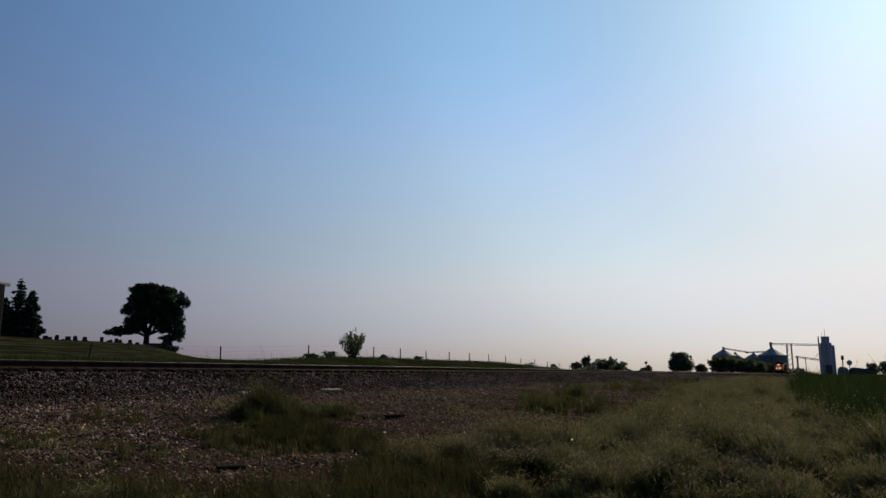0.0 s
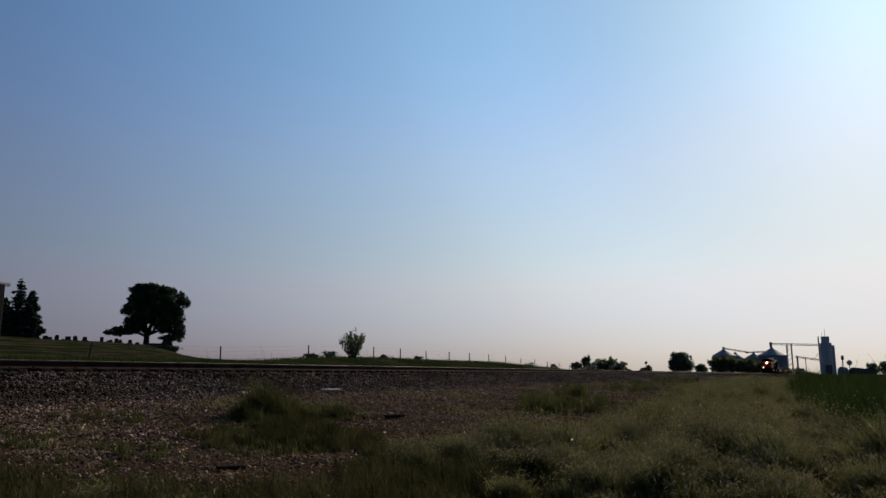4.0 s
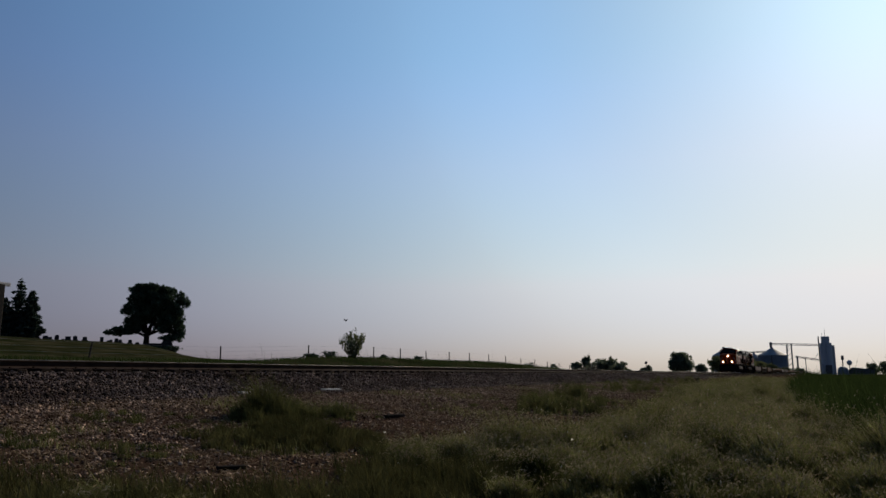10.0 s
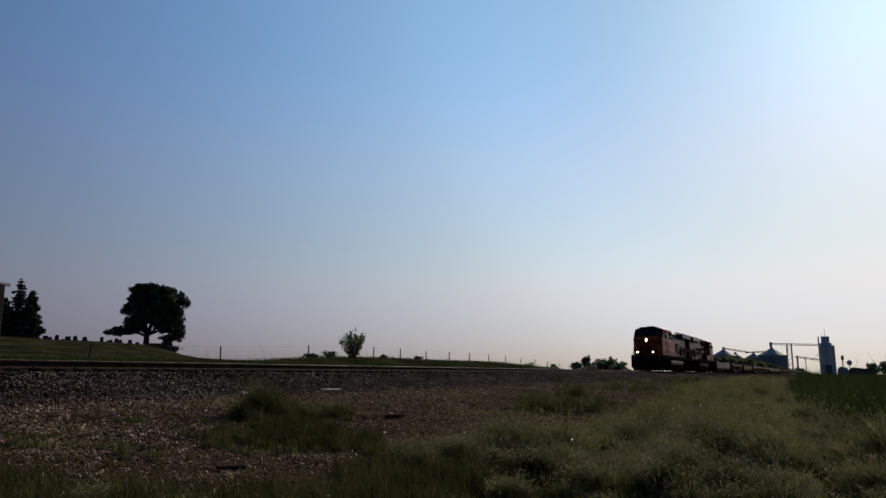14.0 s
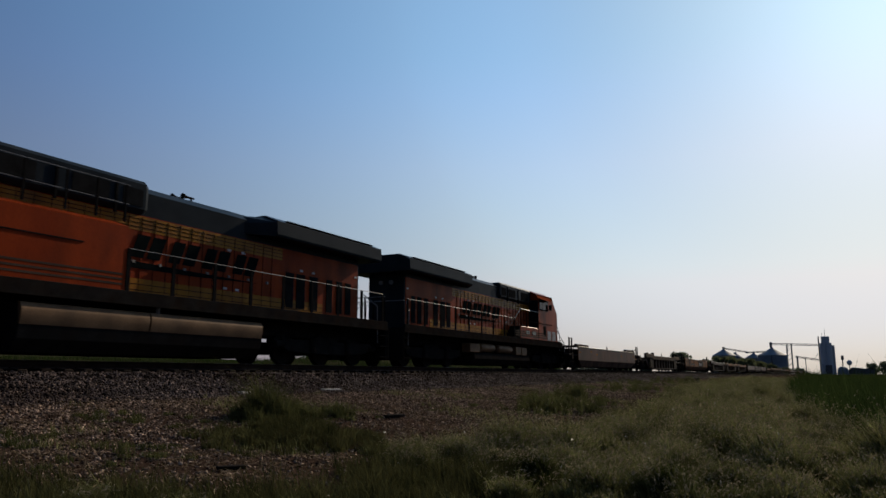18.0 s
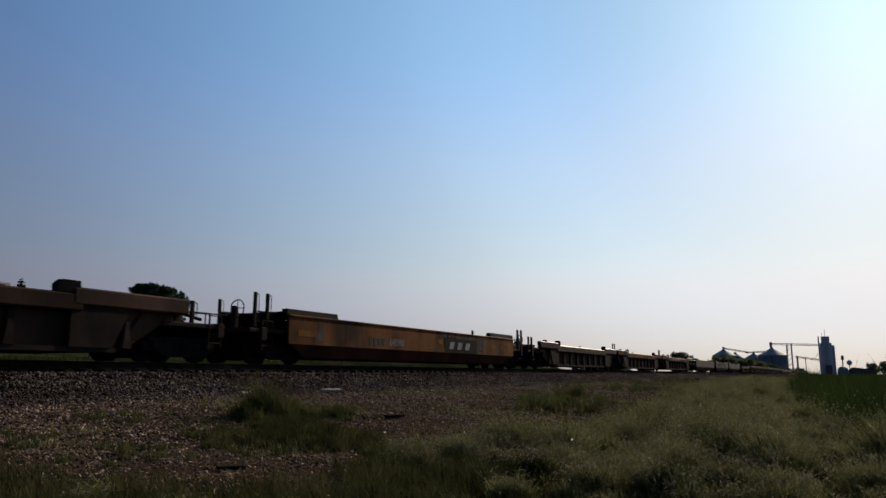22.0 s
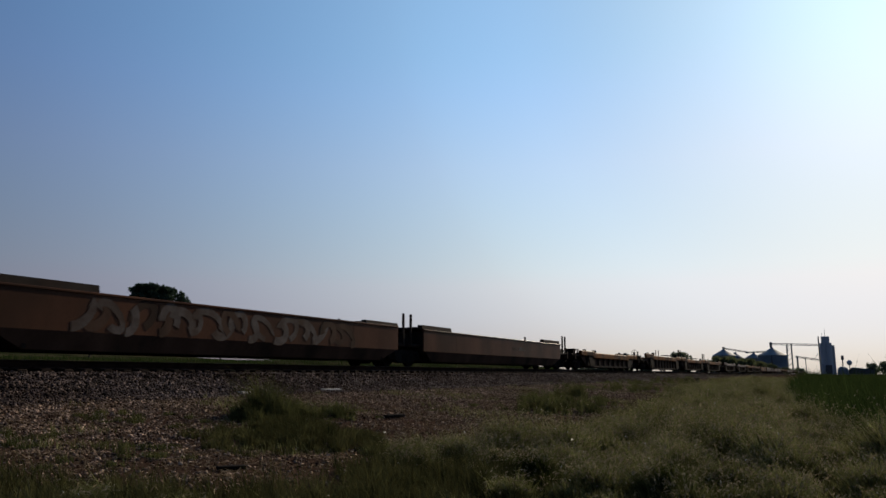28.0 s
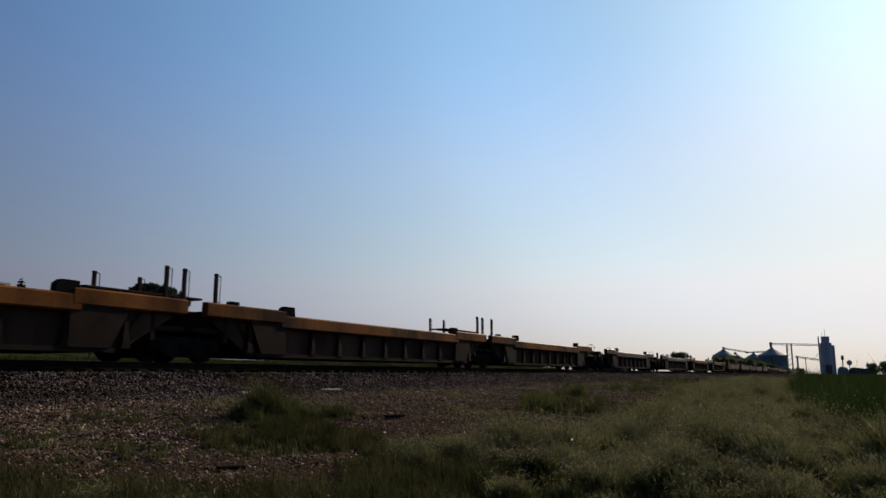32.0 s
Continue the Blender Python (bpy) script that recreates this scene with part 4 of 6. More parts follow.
def build_graves():
    def stone(kind, w, h):
        g = thing("headstone", "grey upright headstone in the grass", "headstone", "headstones in the graveyard")
        part("plinth", Shape().box(-w / 2 - 0.12, w / 2 + 0.12, -0.22, 0.22, -0.25, 0.14, 0.02), M_STONE, g)
        s = Shape()
        if kind == "round":
            pts = [(-w / 2, 0.14), (w / 2, 0.14), (w / 2, h * 0.75)] + [(w / 2 * math.cos(a), h * 0.75 + h * 0.25 * math.sin(a)) for a in (0.5, 1.05, 1.57, 2.1, 2.65)] + [(-w / 2, h * 0.75)]
        elif kind == "peak":
            pts = [(-w / 2, 0.14), (w / 2, 0.14), (w / 2 * 0.86, h * 0.86), (0, h), (-w / 2 * 0.86, h * 0.86)]
        else:
            pts = [(-w / 2, 0.14), (w / 2, 0.14), (w / 2, h), (-w / 2, h)]
        s.prism(pts, 1, -0.11, 0.11)
        part("slab", s, M_STONE, g)
        return g
    rows = ((52.0, "flat", 0.9, 0.7), (56.0, "flat", 1.0, 0.8), (55.75, "flat", 1.1, 0.9), (55.3, "round", 0.9, 1.3), (54.6, "flat", 1.1, 0.9), (54.15, "peak", 1.0, 1.2), (53.55, "round", 0.9, 0.9), (52.45, "flat", 0.75, 1.35), (51.85, "round", 0.6, 0.8), (51.5, "flat", 0.8, 0.9), (51.25, "round", 0.7, 0.7), (50.6, "flat", 0.8, 0.8), (50.1, "round", 0.9, 0.6), (56.4, "round", 0.8, 0.8), (54.9, "flat", 0.7, 0.6))
    for b, kind, w, h in rows:
        g = stone(kind, w * 0.75, h * 0.75)
        g.matrix_basis = pose(*spot(b, 140 + random.uniform(-6, 8)), random.uniform(-3, 3), random.uniform(-3, 3), -35 + random.uniform(-9, 9))
    # the vault and the mound beneath the oak
    p = spot(48.7, 146)
    vault = thing("stone_vault", "low grey stone vault with a rounded end beside the oak", "tomb", at=pose(*p, 0, 0, -41))
    part("chamber", Shape().box(-2.6, 0.8, -1.1, 1.1, -0.4, 0.95, 0.05), M_STONE, vault)
    part("arch", Shape().prism([(-1.05, -0.4), (1.05, -0.4), (1.05, 0.7)] + [(1.05 * math.cos(a), 0.7 + 0.9 * math.sin(a)) for a in (0.5, 1.05, 1.57, 2.1, 2.65)] + [(-1.05, 0.7)], 1, -1.3, 1.3), M_STONE, vault, "rounded dark arch", at=(1.5, 0, 0))
    v, f = leaf_cloud([(-3.8, 0, 0.2, 2.6, 1.2, 0.6), (0, -1.3, 0.1, 4.0, 0.8, 0.45), (2.7, 0, -0.1, 0.9, 1.0, 0.6)], 2600, 0.12)
    bush = thing("low_shrubs", "dark low shrubs round the stone vault", "shrub", at=pose(*p, 0, 0, -41))
    part("foliage", fast_mesh("foliage", v, f, M_OAK), None, bush)


def build_poles():
    p = spot(58.95, 28)
    pole = thing("signal_post", "pale grey trackside post with a short cross arm", "post", at=Matrix.Translation(p))
    part("shaft", Shape().box(-0.1, 0.1, -0.1, 0.1, -0.3, 3.55, 0.015), M_WOOD, pole)
    part("cross_arm", Shape().box(-0.3, 0.3, -0.06, 0.06, 3.5, 3.62, 0.01), M_WHITE, pole, "pale cross arm")
    for b, d, h in ((11.9, 430, 7), (10.2, 400, 7)):
        q = spot(b, d)
        sign = thing("far_sign", "small round sign on a thin pole far off", "sign", at=Matrix.Translation(q))
        part("pole", Shape().rod((0, 0, -0.2), (0, 0, h), 0.12, 6), M_FRAME, sign)
        part("disc", Shape().rod((-0.06, 0, h), (0.06, 0, h), 0.8, 12), M_SHED, sign)


def build_debris():
    def scrap(name, label, category, mat, x, y, l, w, h, turn, tip=0.0):
        z = max(float(ground_height(x, y)), float(bed_height(y)) if abs(y - TRACK_Y) < 3.4 else -9)
        ob = part(name, Shape().box(-l / 2, l / 2, -w / 2, w / 2, 0, h, min(w, h) * 0.12), mat, at=pose(x, y, z + 0.015, tip, 0, turn))
        tagged(ob, label, category)
    scrap("plank_scrap", "pale weathered plank scrap lying on the gravel", "plank", M_WHITE, 18.1, 13.15, 0.6, 0.2, 0.05, -20, 4)
    scrap("plank_scrap", "short pale plank scrap lying on the gravel", "plank", M_WHITE, 14.2, 13.0, 0.34, 0.16, 0.05, 10, 3)
    scrap("plank_scrap", "small pale board lying on the gravel", "plank", M_WHITE, 6.0, 10.4, 0.2, 0.1, 0.03, -30)
    scrap("old_tie", "dark broken wooden tie lying in the gravel", "railway tie", M_TIE, 6.3, 5.9, 0.3, 0.12, 0.04, -35)
    scrap("old_tie", "dark discarded wooden tie beside the track", "railway tie", M_TIE, 58.0, 8.9, 2.5, 0.25, 0.32, 30)
    scrap("old_tie", "dark half-buried wooden tie on the gravel", "railway tie", M_TIE, 13.4, 8.1, 0.5, 0.14, 0.06, -15)


# ---- grain elevator ----
def build_elevator():
    ex = 800.0
    def at_px(bearing):
        return ex * math.tan(radians(bearing))
    base = -0.9
    tower = thing("grain_elevator", "tall grey concrete grain elevator with a headhouse", "grain elevator", at=pose(ex, at_px(-0.27), base))
    s = Shape()
    for y in (-2.4, 2.4):
        for x in (-5.5, 0.0, 5.5):
            s.rod((x, y, 0), (x, y, 30), 2.9, 18)
    part("silos", s, M_CONCRETE, tower, "ribbed concrete silos", smooth=True)
    part("headhouse", Shape().box(-6, 6, -3.6, 3.6, 30, 36.4, 0.2), M_CONCRETE, tower)
    part("annex", Shape().rod((0, -5.7, 0), (0, -5.7, 28), 1.9, 18), M_CONCRETE, tower, smooth=True)
    part("shed_door", Shape().box(-9.5, -8.4, -4.0, 1.5, 0, 9), M_SHED, tower, "dark drive-through door")
    part("leg_casing", Shape().box(-1, 1, 5.3, 6.4, 0, 36.8), M_FRAME, tower, "narrow steel bucket-elevator casing")
    part("aerial", Shape().rod((0, 0, 36), (0, 0, 44), 0.16, 6), M_FRAME, tower)
    part("aerial", Shape().rod((2, 2.5, 36), (2, 2.5, 40), 0.12, 6), M_FRAME, tower)
    for b, d, r, h, cone in ((6.38, 770, 10.8, 18.5, 6.0), (5.6, 800, 6.5, 17.5, 4.0), (4.37, 800, 8.5, 16.5, 4.6), (3.15, 780, 13.2, 18.5, 7.0)):
        p = Vector((d, d * math.tan(radians(b)), base))
        gbin = thing("grain_bin", "round galvanised steel grain bin with a conical roof", "grain bin", "bins at the grain elevator", at=Matrix.Translation(p))
        ribs = []
        for i in range(int(h / 1.1)):
            ribs += [(r, i * 1.1), (r + 0.12, i * 1.1 + 0.55)]
        part("wall", Shape().lathe([(r, 0)] + ribs + [(r, h)], 36), M_BIN, gbin, smooth=True)
        part("roof", Shape().lathe([(r + 0.4, h), (1.2, h + cone), (1.2, h + cone + 1.0), (0.3, h + cone + 1.3)], 36), M_BIN, gbin, "conical sheet-metal roof")
        part("ladder", Shape().box(-r - 0.5, -r - 0.1, -0.4, 0.4, 0, h), M_FRAME, gbin)

    def truss(a, b, r=0.6):
        s = Shape()
        a, b = Vector(a), Vector(b)
        for dz in (0, 2 * r):
            s.rod(a + Vector((0, 0, dz)), b + Vector((0, 0, dz)), 0.3, 6)
        n = max(4, int((b - a).length / 4))
        for i in range(n):
            p, q = a.lerp(b, i / n), a.lerp(b, (i + 1) / n)
            s.rod(p, q + Vector((0, 0, 2 * r)), 0.14, 4)
        return s
    conv = thing("conveyor_bridge", "grey steel conveyor bridge between bins and elevator", "conveyor")
    top = lambda b, z: (ex, at_px(b), z)
    part("span", truss(top(3.2, 28.6), top(-0.1, 26.8), 0.7), M_FRAME, conv)
    part("span", truss(top(1.7, 16.0), top(-0.1, 12.0)), M_FRAME, conv)
    part("span", truss(top(6.38, 25.2), top(4.6, 20.6), 0.5), M_FRAME, conv)
    part("span", truss(top(4.9, 20.6), top(3.6, 21.4), 0.5), M_FRAME, conv)
    part("head_box", Shape().box(ex - 1.2, ex + 1.2, at_px(3.2) - 1.2, at_px(3.2) + 1.2, 25.5, 31.0, 0.1), M_FRAME, conv)
    part("head_box", Shape().box(ex - 1.2, ex + 1.2, at_px(6.38) - 1.2, at_px(6.38) + 1.2, 23.5, 27.2, 0.1), M_FRAME, conv)
    part("brace", Shape().rod(top(0.55, 13), top(-0.1, 26), 0.25, 5), M_FRAME, conv)
    legs = thing("leg_tower", "open steel tower carrying grain legs", "tower")
    for b in (2.18, 1.88):
        part("column", Shape().box(ex - 0.9, ex + 0.9, at_px(b) - 0.6, at_px(b) + 0.6, base, 29.0), M_FRAME, legs)
    for z in (6, 11, 16, 21, 26, 29):
        part("strut", Shape().rod(top(2.18, z - 4), top(1.88, z), 0.25, 5), M_FRAME, legs)
    part("column", Shape().box(ex - 1.0, ex + 1.0, at_px(1.56) - 0.8, at_px(1.56) + 0.8, base, 17), M_FRAME, legs)
    part("column", Shape().rod(top(1.05, base), top(1.05, 15), 0.4, 6), M_FRAME, legs)
    shed = thing("farm_shed", "long dark low shed beside the elevator", "shed", at=pose(ex - 20, at_px(-2.15), base))
    part("wall", Shape().box(-9, 9, -11, 9, 0, 4.4, 0.05), M_SHED, shed)
    part("roof", Shape().prism([(-11.4, 4.2), (9.4, 4.2), (6, 6.6), (-7, 5.2)], 0, -9.5, 9.5), M_SHED, shed)
    dome = thing("storage_dome", "pale rounded storage bin beside the elevator", "storage bin", at=pose(ex - 30, at_px(-1.15), base))
    part("wall", Shape().lathe([(4.5, 0), (4.5, 4), (3.8, 6), (2.0, 7.2), (0.2, 7.6)], 24), M_BIN, dome, smooth=True)
    water = thing("water_tower", "distant round water tower on a thin stem", "water tower", at=pose(1500, 1500 * math.tan(radians(-1.62)), base))
    part("stem", Shape().rod((0, 0, 0), (0, 0, 17), 0.9, 10, 0.7), M_CONCRETE, water)
    part("tank", Shape().lathe([(0.6, 15), (3.0, 17), (4.4, 20), (3.8, 23), (1.8, 25), (0.2, 25.4)], 18), M_CONCRETE, water, smooth=True)
    small = thing("feed_tower", "thin grey tower with a boxy head", "tower", at=pose(1300, 1300 * math.tan(radians(-1.22)), base))
    part("stem", Shape().rod((0, 0, 0), (0, 0, 22), 0.8, 8), M_FRAME, small)
    part("head", Shape().box(-2, 2, -2.0, 2.0, 22, 29, 0.2), M_FRAME, small)


# ---- train ----
SPEED = 18.52


def head_at(t):
    """Where the leading coupler is along the track."""
    return 20.6 - 18.482 * (t - 17.0) - 0.0163 * (t - 17.0) ** 2


LOCO_WHEELS, CAR_WHEELS, MOVERS = [], [], []


def wheelset(parent, r, x, store, gauge=0.755):
    """An axle box pair on the frame, with the turning wheels on their axle beneath it."""
    holder = None
    for y in (1.02, -1.02):
        box = Shape().box(-0.16, 0.16, y - 0.13, y + 0.13, -0.15, 0.17, 0.03)
        box.rod((0, y + math.copysign(0.12, y), 0), (0, y + math.copysign(0.2, y), 0), 0.1, 10)
        holder = part("axle_box", box, M_BLACK, parent, at=(x, 0, r + RAIL_TOP))
    w = Shape()
    for y in (-gauge, gauge):
        k = math.copysign(1, y)
        w.lathe([(r * 0.55, y - 0.05), (r * 0.82, y - 0.045), (r, y - 0.065), (r, y + 0.065), (r * 0.82, y + 0.045), (r * 0.55, y + 0.05)], 20, axis=1)
        w.lathe([(r + 0.022, y - k * 0.085), (r + 0.022, y - k * 0.06)], 20, axis=1)
        w.lathe([(0.14, y - 0.1), (0.14, y + 0.1)], 10, axis=1)
    w.rod((0, -1.0, 0), (0, 1.0, 0), 0.085, 10)
    ob = part("wheelset", w, M_BLACK, holder, "steel wheels on an axle")
    store.append(ob)
    return holder


def handrail(parent, posts, top, base, y, name="handrail", mat=None):
    s = Shape()
    s.path([(posts[0], y, top), (posts[-1], y, top)], 0.011, 6)
    part(name, s, mat or M_BLACK, parent)
    for x in posts:
        part("stanchion", Shape().box(x - 0.055, x + 0.055, y - 0.02, y + 0.02, base, top), M_BLACK, parent)


def locomotive(label, number):
    """A six-axle road diesel. x forward, y to its left, the rails just above z = 0."""
    L = thing("locomotive", label, "locomotive", "train")
    P = lambda name, s, m, lab="", **k: part(name, s, m, L, lab, **k)
    # underframe and walkways
    P("underframe", Shape().box(-10.6, 10.3, -0.75, 0.75, 0.95, 1.55, 0.04), M_BLACK)
    P("deck", Shape().box(-10.55, 10.15, -1.5, 1.5, 1.5, 1.6), M_SILL)
    for y in (-1.53, 1.53):
        P("side_sill", Shape().box(-10.5, 9.4, y - 0.03, y + 0.03, 1.4, 1.74, 0.01), M_SILL, "dusty grey side sill")
    # fuel tank: slab side to the left, air tanks to the right
    P("fuel_tank", Shape().prism([(-1.15, 0.22), (1.15, 0.22), (1.42, 0.5), (1.46, 0.79), (1.36, 1.27), (-0.8, 1.27), (-0.8, 0.8), (-1.35, 0.8), (-1.4, 0.5)], 0, -3.55, 3.9), M_BLACK, "black fuel tank")
    P("tank_side", Shape().prism([(1.36, 1.275), (1.44, 1.26), (1.49, 1.2), (1.51, 1.1), (1.505, 0.96), (1.47, 0.8), (1.4, 0.8)], 0, -3.52, 0.55), M_TANK, "dusty pale tank panel", smooth=True)
    P("tank_side", Shape().prism([(1.36, 1.275), (1.44, 1.26), (1.49, 1.2), (1.51, 1.1), (1.505, 0.96), (1.47, 0.8), (1.4, 0.8)], 0, 0.6, 3.9), M_TANK, "dusty pale tank panel", smooth=True)
    for x0, x1 in ((-2.75, -0.95), (-0.55, 1.4)):
        P("air_tank", Shape().lathe([(0.1, x0), (0.19, x0 + 0.07), (0.215, x0 + 0.2), (0.215, x1 - 0.2), (0.19, x1 - 0.07), (0.1, x1)], 18, (0, -1.2, 1.06), 0), M_TANK, "dusty pale air reservoir", smooth=True)
    for x0, x1 in ((-4.1, -3.0), (1.75, 2.55), (2.65, 3.4)):
        P("equipment_box", Shape().box(x0, x1, -1.42, -0.95, 0.8, 1.22, 0.03), M_TANK, "dusty pale equipment box")
    P("filler_pipe", Shape().path([(0.3, 1.4, 1.25), (0.3, 1.45, 1.5)], 0.05), M_STEEL)
    # trucks
    for c in (-7.3, 7.3):
        s = Shape()
        for y in (-1.12, 1.12):
            s.prism([(c - 2.5, 0.62), (c - 2.2, 0.5), (c - 1.2, 0.42), (c + 1.2, 0.42), (c + 2.2, 0.5), (c + 2.5, 0.62), (c + 2.5, 0.86), (c - 2.5, 0.86)], 1, y - 0.09, y + 0.09)
            for x in (-1.0, 1.0):
                s.rod((c + x, y * 1.1, 0.45), (c + x, y * 1.1, 0.95), 0.13, 10)
        s.box(c - 0.6, c + 0.6, -1.1, 1.1, 0.6, 0.98)
        P("truck_frame", s, M_BLACK, "black cast truck frame")
        for x in (-2.0, 0, 2.0):
            wheelset(L, 0.533, c + x, LOCO_WHEELS)
        for x in (-2.62, 2.62):
            P("brake_cylinder", Shape().rod((c + x - 0.2, 1.15, 0.7), (c + x + 0.2, 1.15, 0.7), 0.12, 10), M_BLACK)
    # long hood
    hood = [(-0.9, 1.6), (0.9, 1.6), (0.9, 3.62), (-0.9, 3.62)]
    P("hood_side", Shape().prism(hood, 0, -9.35, 5.2), M_ORANGE, "orange long hood")
    P("hood_upper", Shape().prism([(-0.9, 3.62), (0.9, 3.62), (0.9, 3.8), (-0.9, 3.8)], 0, -9.35, 5.2), M_ORANGE)
    P("hood_stripe", Shape().prism([(-0.905, 3.4), (0.905, 3.4), (0.905, 3.78), (-0.905, 3.78)], 0, -5.0, 5.19), M_YELLOW, "broad yellow band along the hood")
    P("hood_top", Shape().prism([(-0.9, 3.8), (0.9, 3.8), (0.9, 4.42), (0.62, 4.62), (-0.62, 4.62), (-0.9, 4.42)], 0, -9.35, 5.2), M_GREEN, "dark green hood roof")
    for y in (-0.908, 0.908):
        for z in (3.49, 3.6, 3.7):
            P("band_line", Shape().box(-4.99, 5.18, y - 0.006, y + 0.006, z - 0.007, z + 0.007), M_BLACK, "thin dark line on the yellow band")
        P("hood_pinstripe", Shape().box(-7.2, 3.4, y - 0.004, y + 0.004, 1.75, 2.16), M_YELLOW, "yellow band along the hood's foot")
        for z in (1.87, 2.02):
            P("band_line", Shape().box(-7.2, 3.4, y - 0.007, y + 0.007, z - 0.009, z + 0.009), M_BLACK, "thin dark line on the yellow band")
        for i in range(22):
            x = -4.5 + i * 0.42
            P("hood_door_seam", Shape().box(x - 0.005, x + 0.005, y - 0.009, y + 0.009, 1.7, 3.76), M_BLACK)
        for i in range(0, 21, 2):
            x = -4.3 + i * 0.42
            P("door_latch", Shape().box(x - 0.04, x + 0.04, y - 0.025, y + 0.025, 2.55, 2.62), M_STEEL)
        for x0, x1 in ((-8.9, -8.55), (-8.35, -8.0), (-7.75, -7.4), (-6.9, -6.45), (-6.2, -5.75), (-5.6, -5.2)):
            P("shutter", Shape().box(x0, x1, y - 0.014, y + 0.014, 1.9, 3.05), M_GRILLE, "black ventilation opening")
        # plain wedge and slanted blocks in place of lettering
        k = math.copysign(1, y)
        for i in range(4):
            x0 = 0.85 - 1.2 * i if y > 0 else -3.95 + 1.2 * i
            d = -1 if y > 0 else 1
            lean = lambda z: d * (z - 2.7) * 0.34
            bar = lambda u0, u1, z0, z1: [(x0 + lean(z0) + d * u0, z0), (x0 + lean(z0) + d * u1, z0), (x0 + lean(z1) + d * u1, z1), (x0 + lean(z1) + d * u0, z1)]
            for u0, u1, z0, z1 in ((0.0, 0.4, 2.7, 3.3), (0.5, 0.92, 2.7, 3.3)):
                P("emblem_block", Shape().prism(bar(u0, u1, z0, z1), 1, y + k * 0.002, y + k * 0.012), M_LOGO, "dark slanted emblem block")
        d = -1 if y > 0 else 1
        x0 = 1.1 if y > 0 else -4.3
        P("emblem_wedge", Shape().prism([(x0, 2.42), (x0 + d * 0.1, 2.6), (x0 + d * 2.4, 2.56), (x0 + d * 5.0, 2.52), (x0 + d * 2.4, 2.43)], 1, y + k * 0.002, y + k * 0.012), M_LOGO, "dark swept emblem wedge")
    P("blower_housing", Shape().box(0.5, 5.2, -1.05, 1.05, 3.82, 4.68, 0.1), M_GREEN, "dark green equipment housing")
    for y in (-1.056, 1.056):
        for x0, x1 in ((3.6, 4.7), (1.7, 2.7), (0.7, 1.3)):
            P("intake_grille", Shape().box(x0, x1, y - 0.01, y + 0.01, 3.98, 4.42), M_GRILLE, "black intake grille")
        for x in (4.9, 3.1, 1.5):
            P("lifting_strap", Shape().box(x - 0.03, x + 0.03, y - 0.03, y + 0.03, 3.7, 4.5), M_BLACK)
    # radiator wings over the rear
    wing = [(-1.5, 3.98), (1.5, 3.98), (1.53, 4.05), (1.5, 4.48), (1.0, 4.69), (-1.0, 4.69), (-1.5, 4.48), (-1.53, 4.05)]
    P("radiator_wing", Shape().prism(wing, 0, -10.05, -4.0), M_GREEN, "overhanging dark green radiator cabinet")
    P("radiator_taper", Shape().put([(-4.0, -1.5, 3.98), (-4.0, 1.5, 3.98), (-4.0, 1.5, 4.42), (-4.0, 1.0, 4.63), (-4.0, -1.0, 4.63), (-4.0, -1.5, 4.42), (-3.2, -0.9, 3.98), (-3.2, 0.9, 3.98), (-3.2, 0.9, 4.32), (-3.2, 0.62, 4.56), (-3.2, -0.62, 4.56), (-3.2, -0.9, 4.32)],
        [(0, 1, 7, 6), (1, 2, 8, 7), (2, 3, 9, 8), (3, 4, 10, 9), (4, 5, 11, 10), (5, 0, 6, 11), (5, 4, 3, 2, 1, 0), (6, 7, 8, 9, 10, 11)]), M_GREEN)
    P("radiator_grille", Shape().box(-9.8, -4.3, -0.9, 0.9, 4.69, 4.72), M_GRILLE, "black radiator grille")
    for y in (-1.3, 1.3):
        P("wing_edge_rail", Shape().box(-9.6, -4.6, y - 0.12, y + 0.1, 4.555, 4.585), M_SILL, "worn metal roof edge")
    P("exhaust_stack", Shape().box(-3.5, -2.8, -0.35, 0.35, 4.5, 4.72, 0.03), M_BLACK)
    horn = Shape()
    for i, y in enumerate((-0.3, 0.0, 0.3)):
        horn.lathe([(0.03, 0.0), (0.035, 0.25), (0.09, 0.42)], 10, (-1.45 - 0.12 * i, y, 4.8), 0)
        horn.rod((-1.35 - 0.12 * i, y, 4.5), (-1.35 - 0.12 * i, y, 4.8), 0.03, 6)
    P("horn", horn, M_BLACK, "three-chime air horn")
    # rear end
    P("rear_panel", Shape().box(-9.43, -9.35, -0.88, 0.88, 1.62, 3.95), M_GREEN, "dark rear hood end")
    for y in (-0.25, 0.25):
        P("rear_lamp", Shape().rod((-9.43, y, 3.6), (-9.5, y, 3.6), 0.1, 12), M_STEEL, "unlit rear headlight")
    # cab and nose
    cab = [(-1.5, 1.6), (1.5, 1.6), (1.5, 4.2), (1.36, 4.46), (0.8, 4.7), (-0.8, 4.7), (-1.36, 4.46), (-1.5, 4.2)]
    c = Shape().prism(cab, 0, 5.2, 7.85)
    n = 8
    c.put([(7.85, *p) for p in cab] + [(8.62, -1.5, 1.6), (8.62, 1.5, 1.6), (8.62, 1.5, 3.46), (8.34, 1.36, 3.66), (8.3, 0.8, 3.78), (8.3, -0.8, 3.78), (8.34, -1.36, 3.66), (8.62, -1.5, 3.46)],
          [(i, (i + 1) % n, n + (i + 1) % n, n + i) for i in range(n)] + [tuple(range(n, 2 * n))])
    P("cab", c, M_ORANGE, "orange full-width cab")
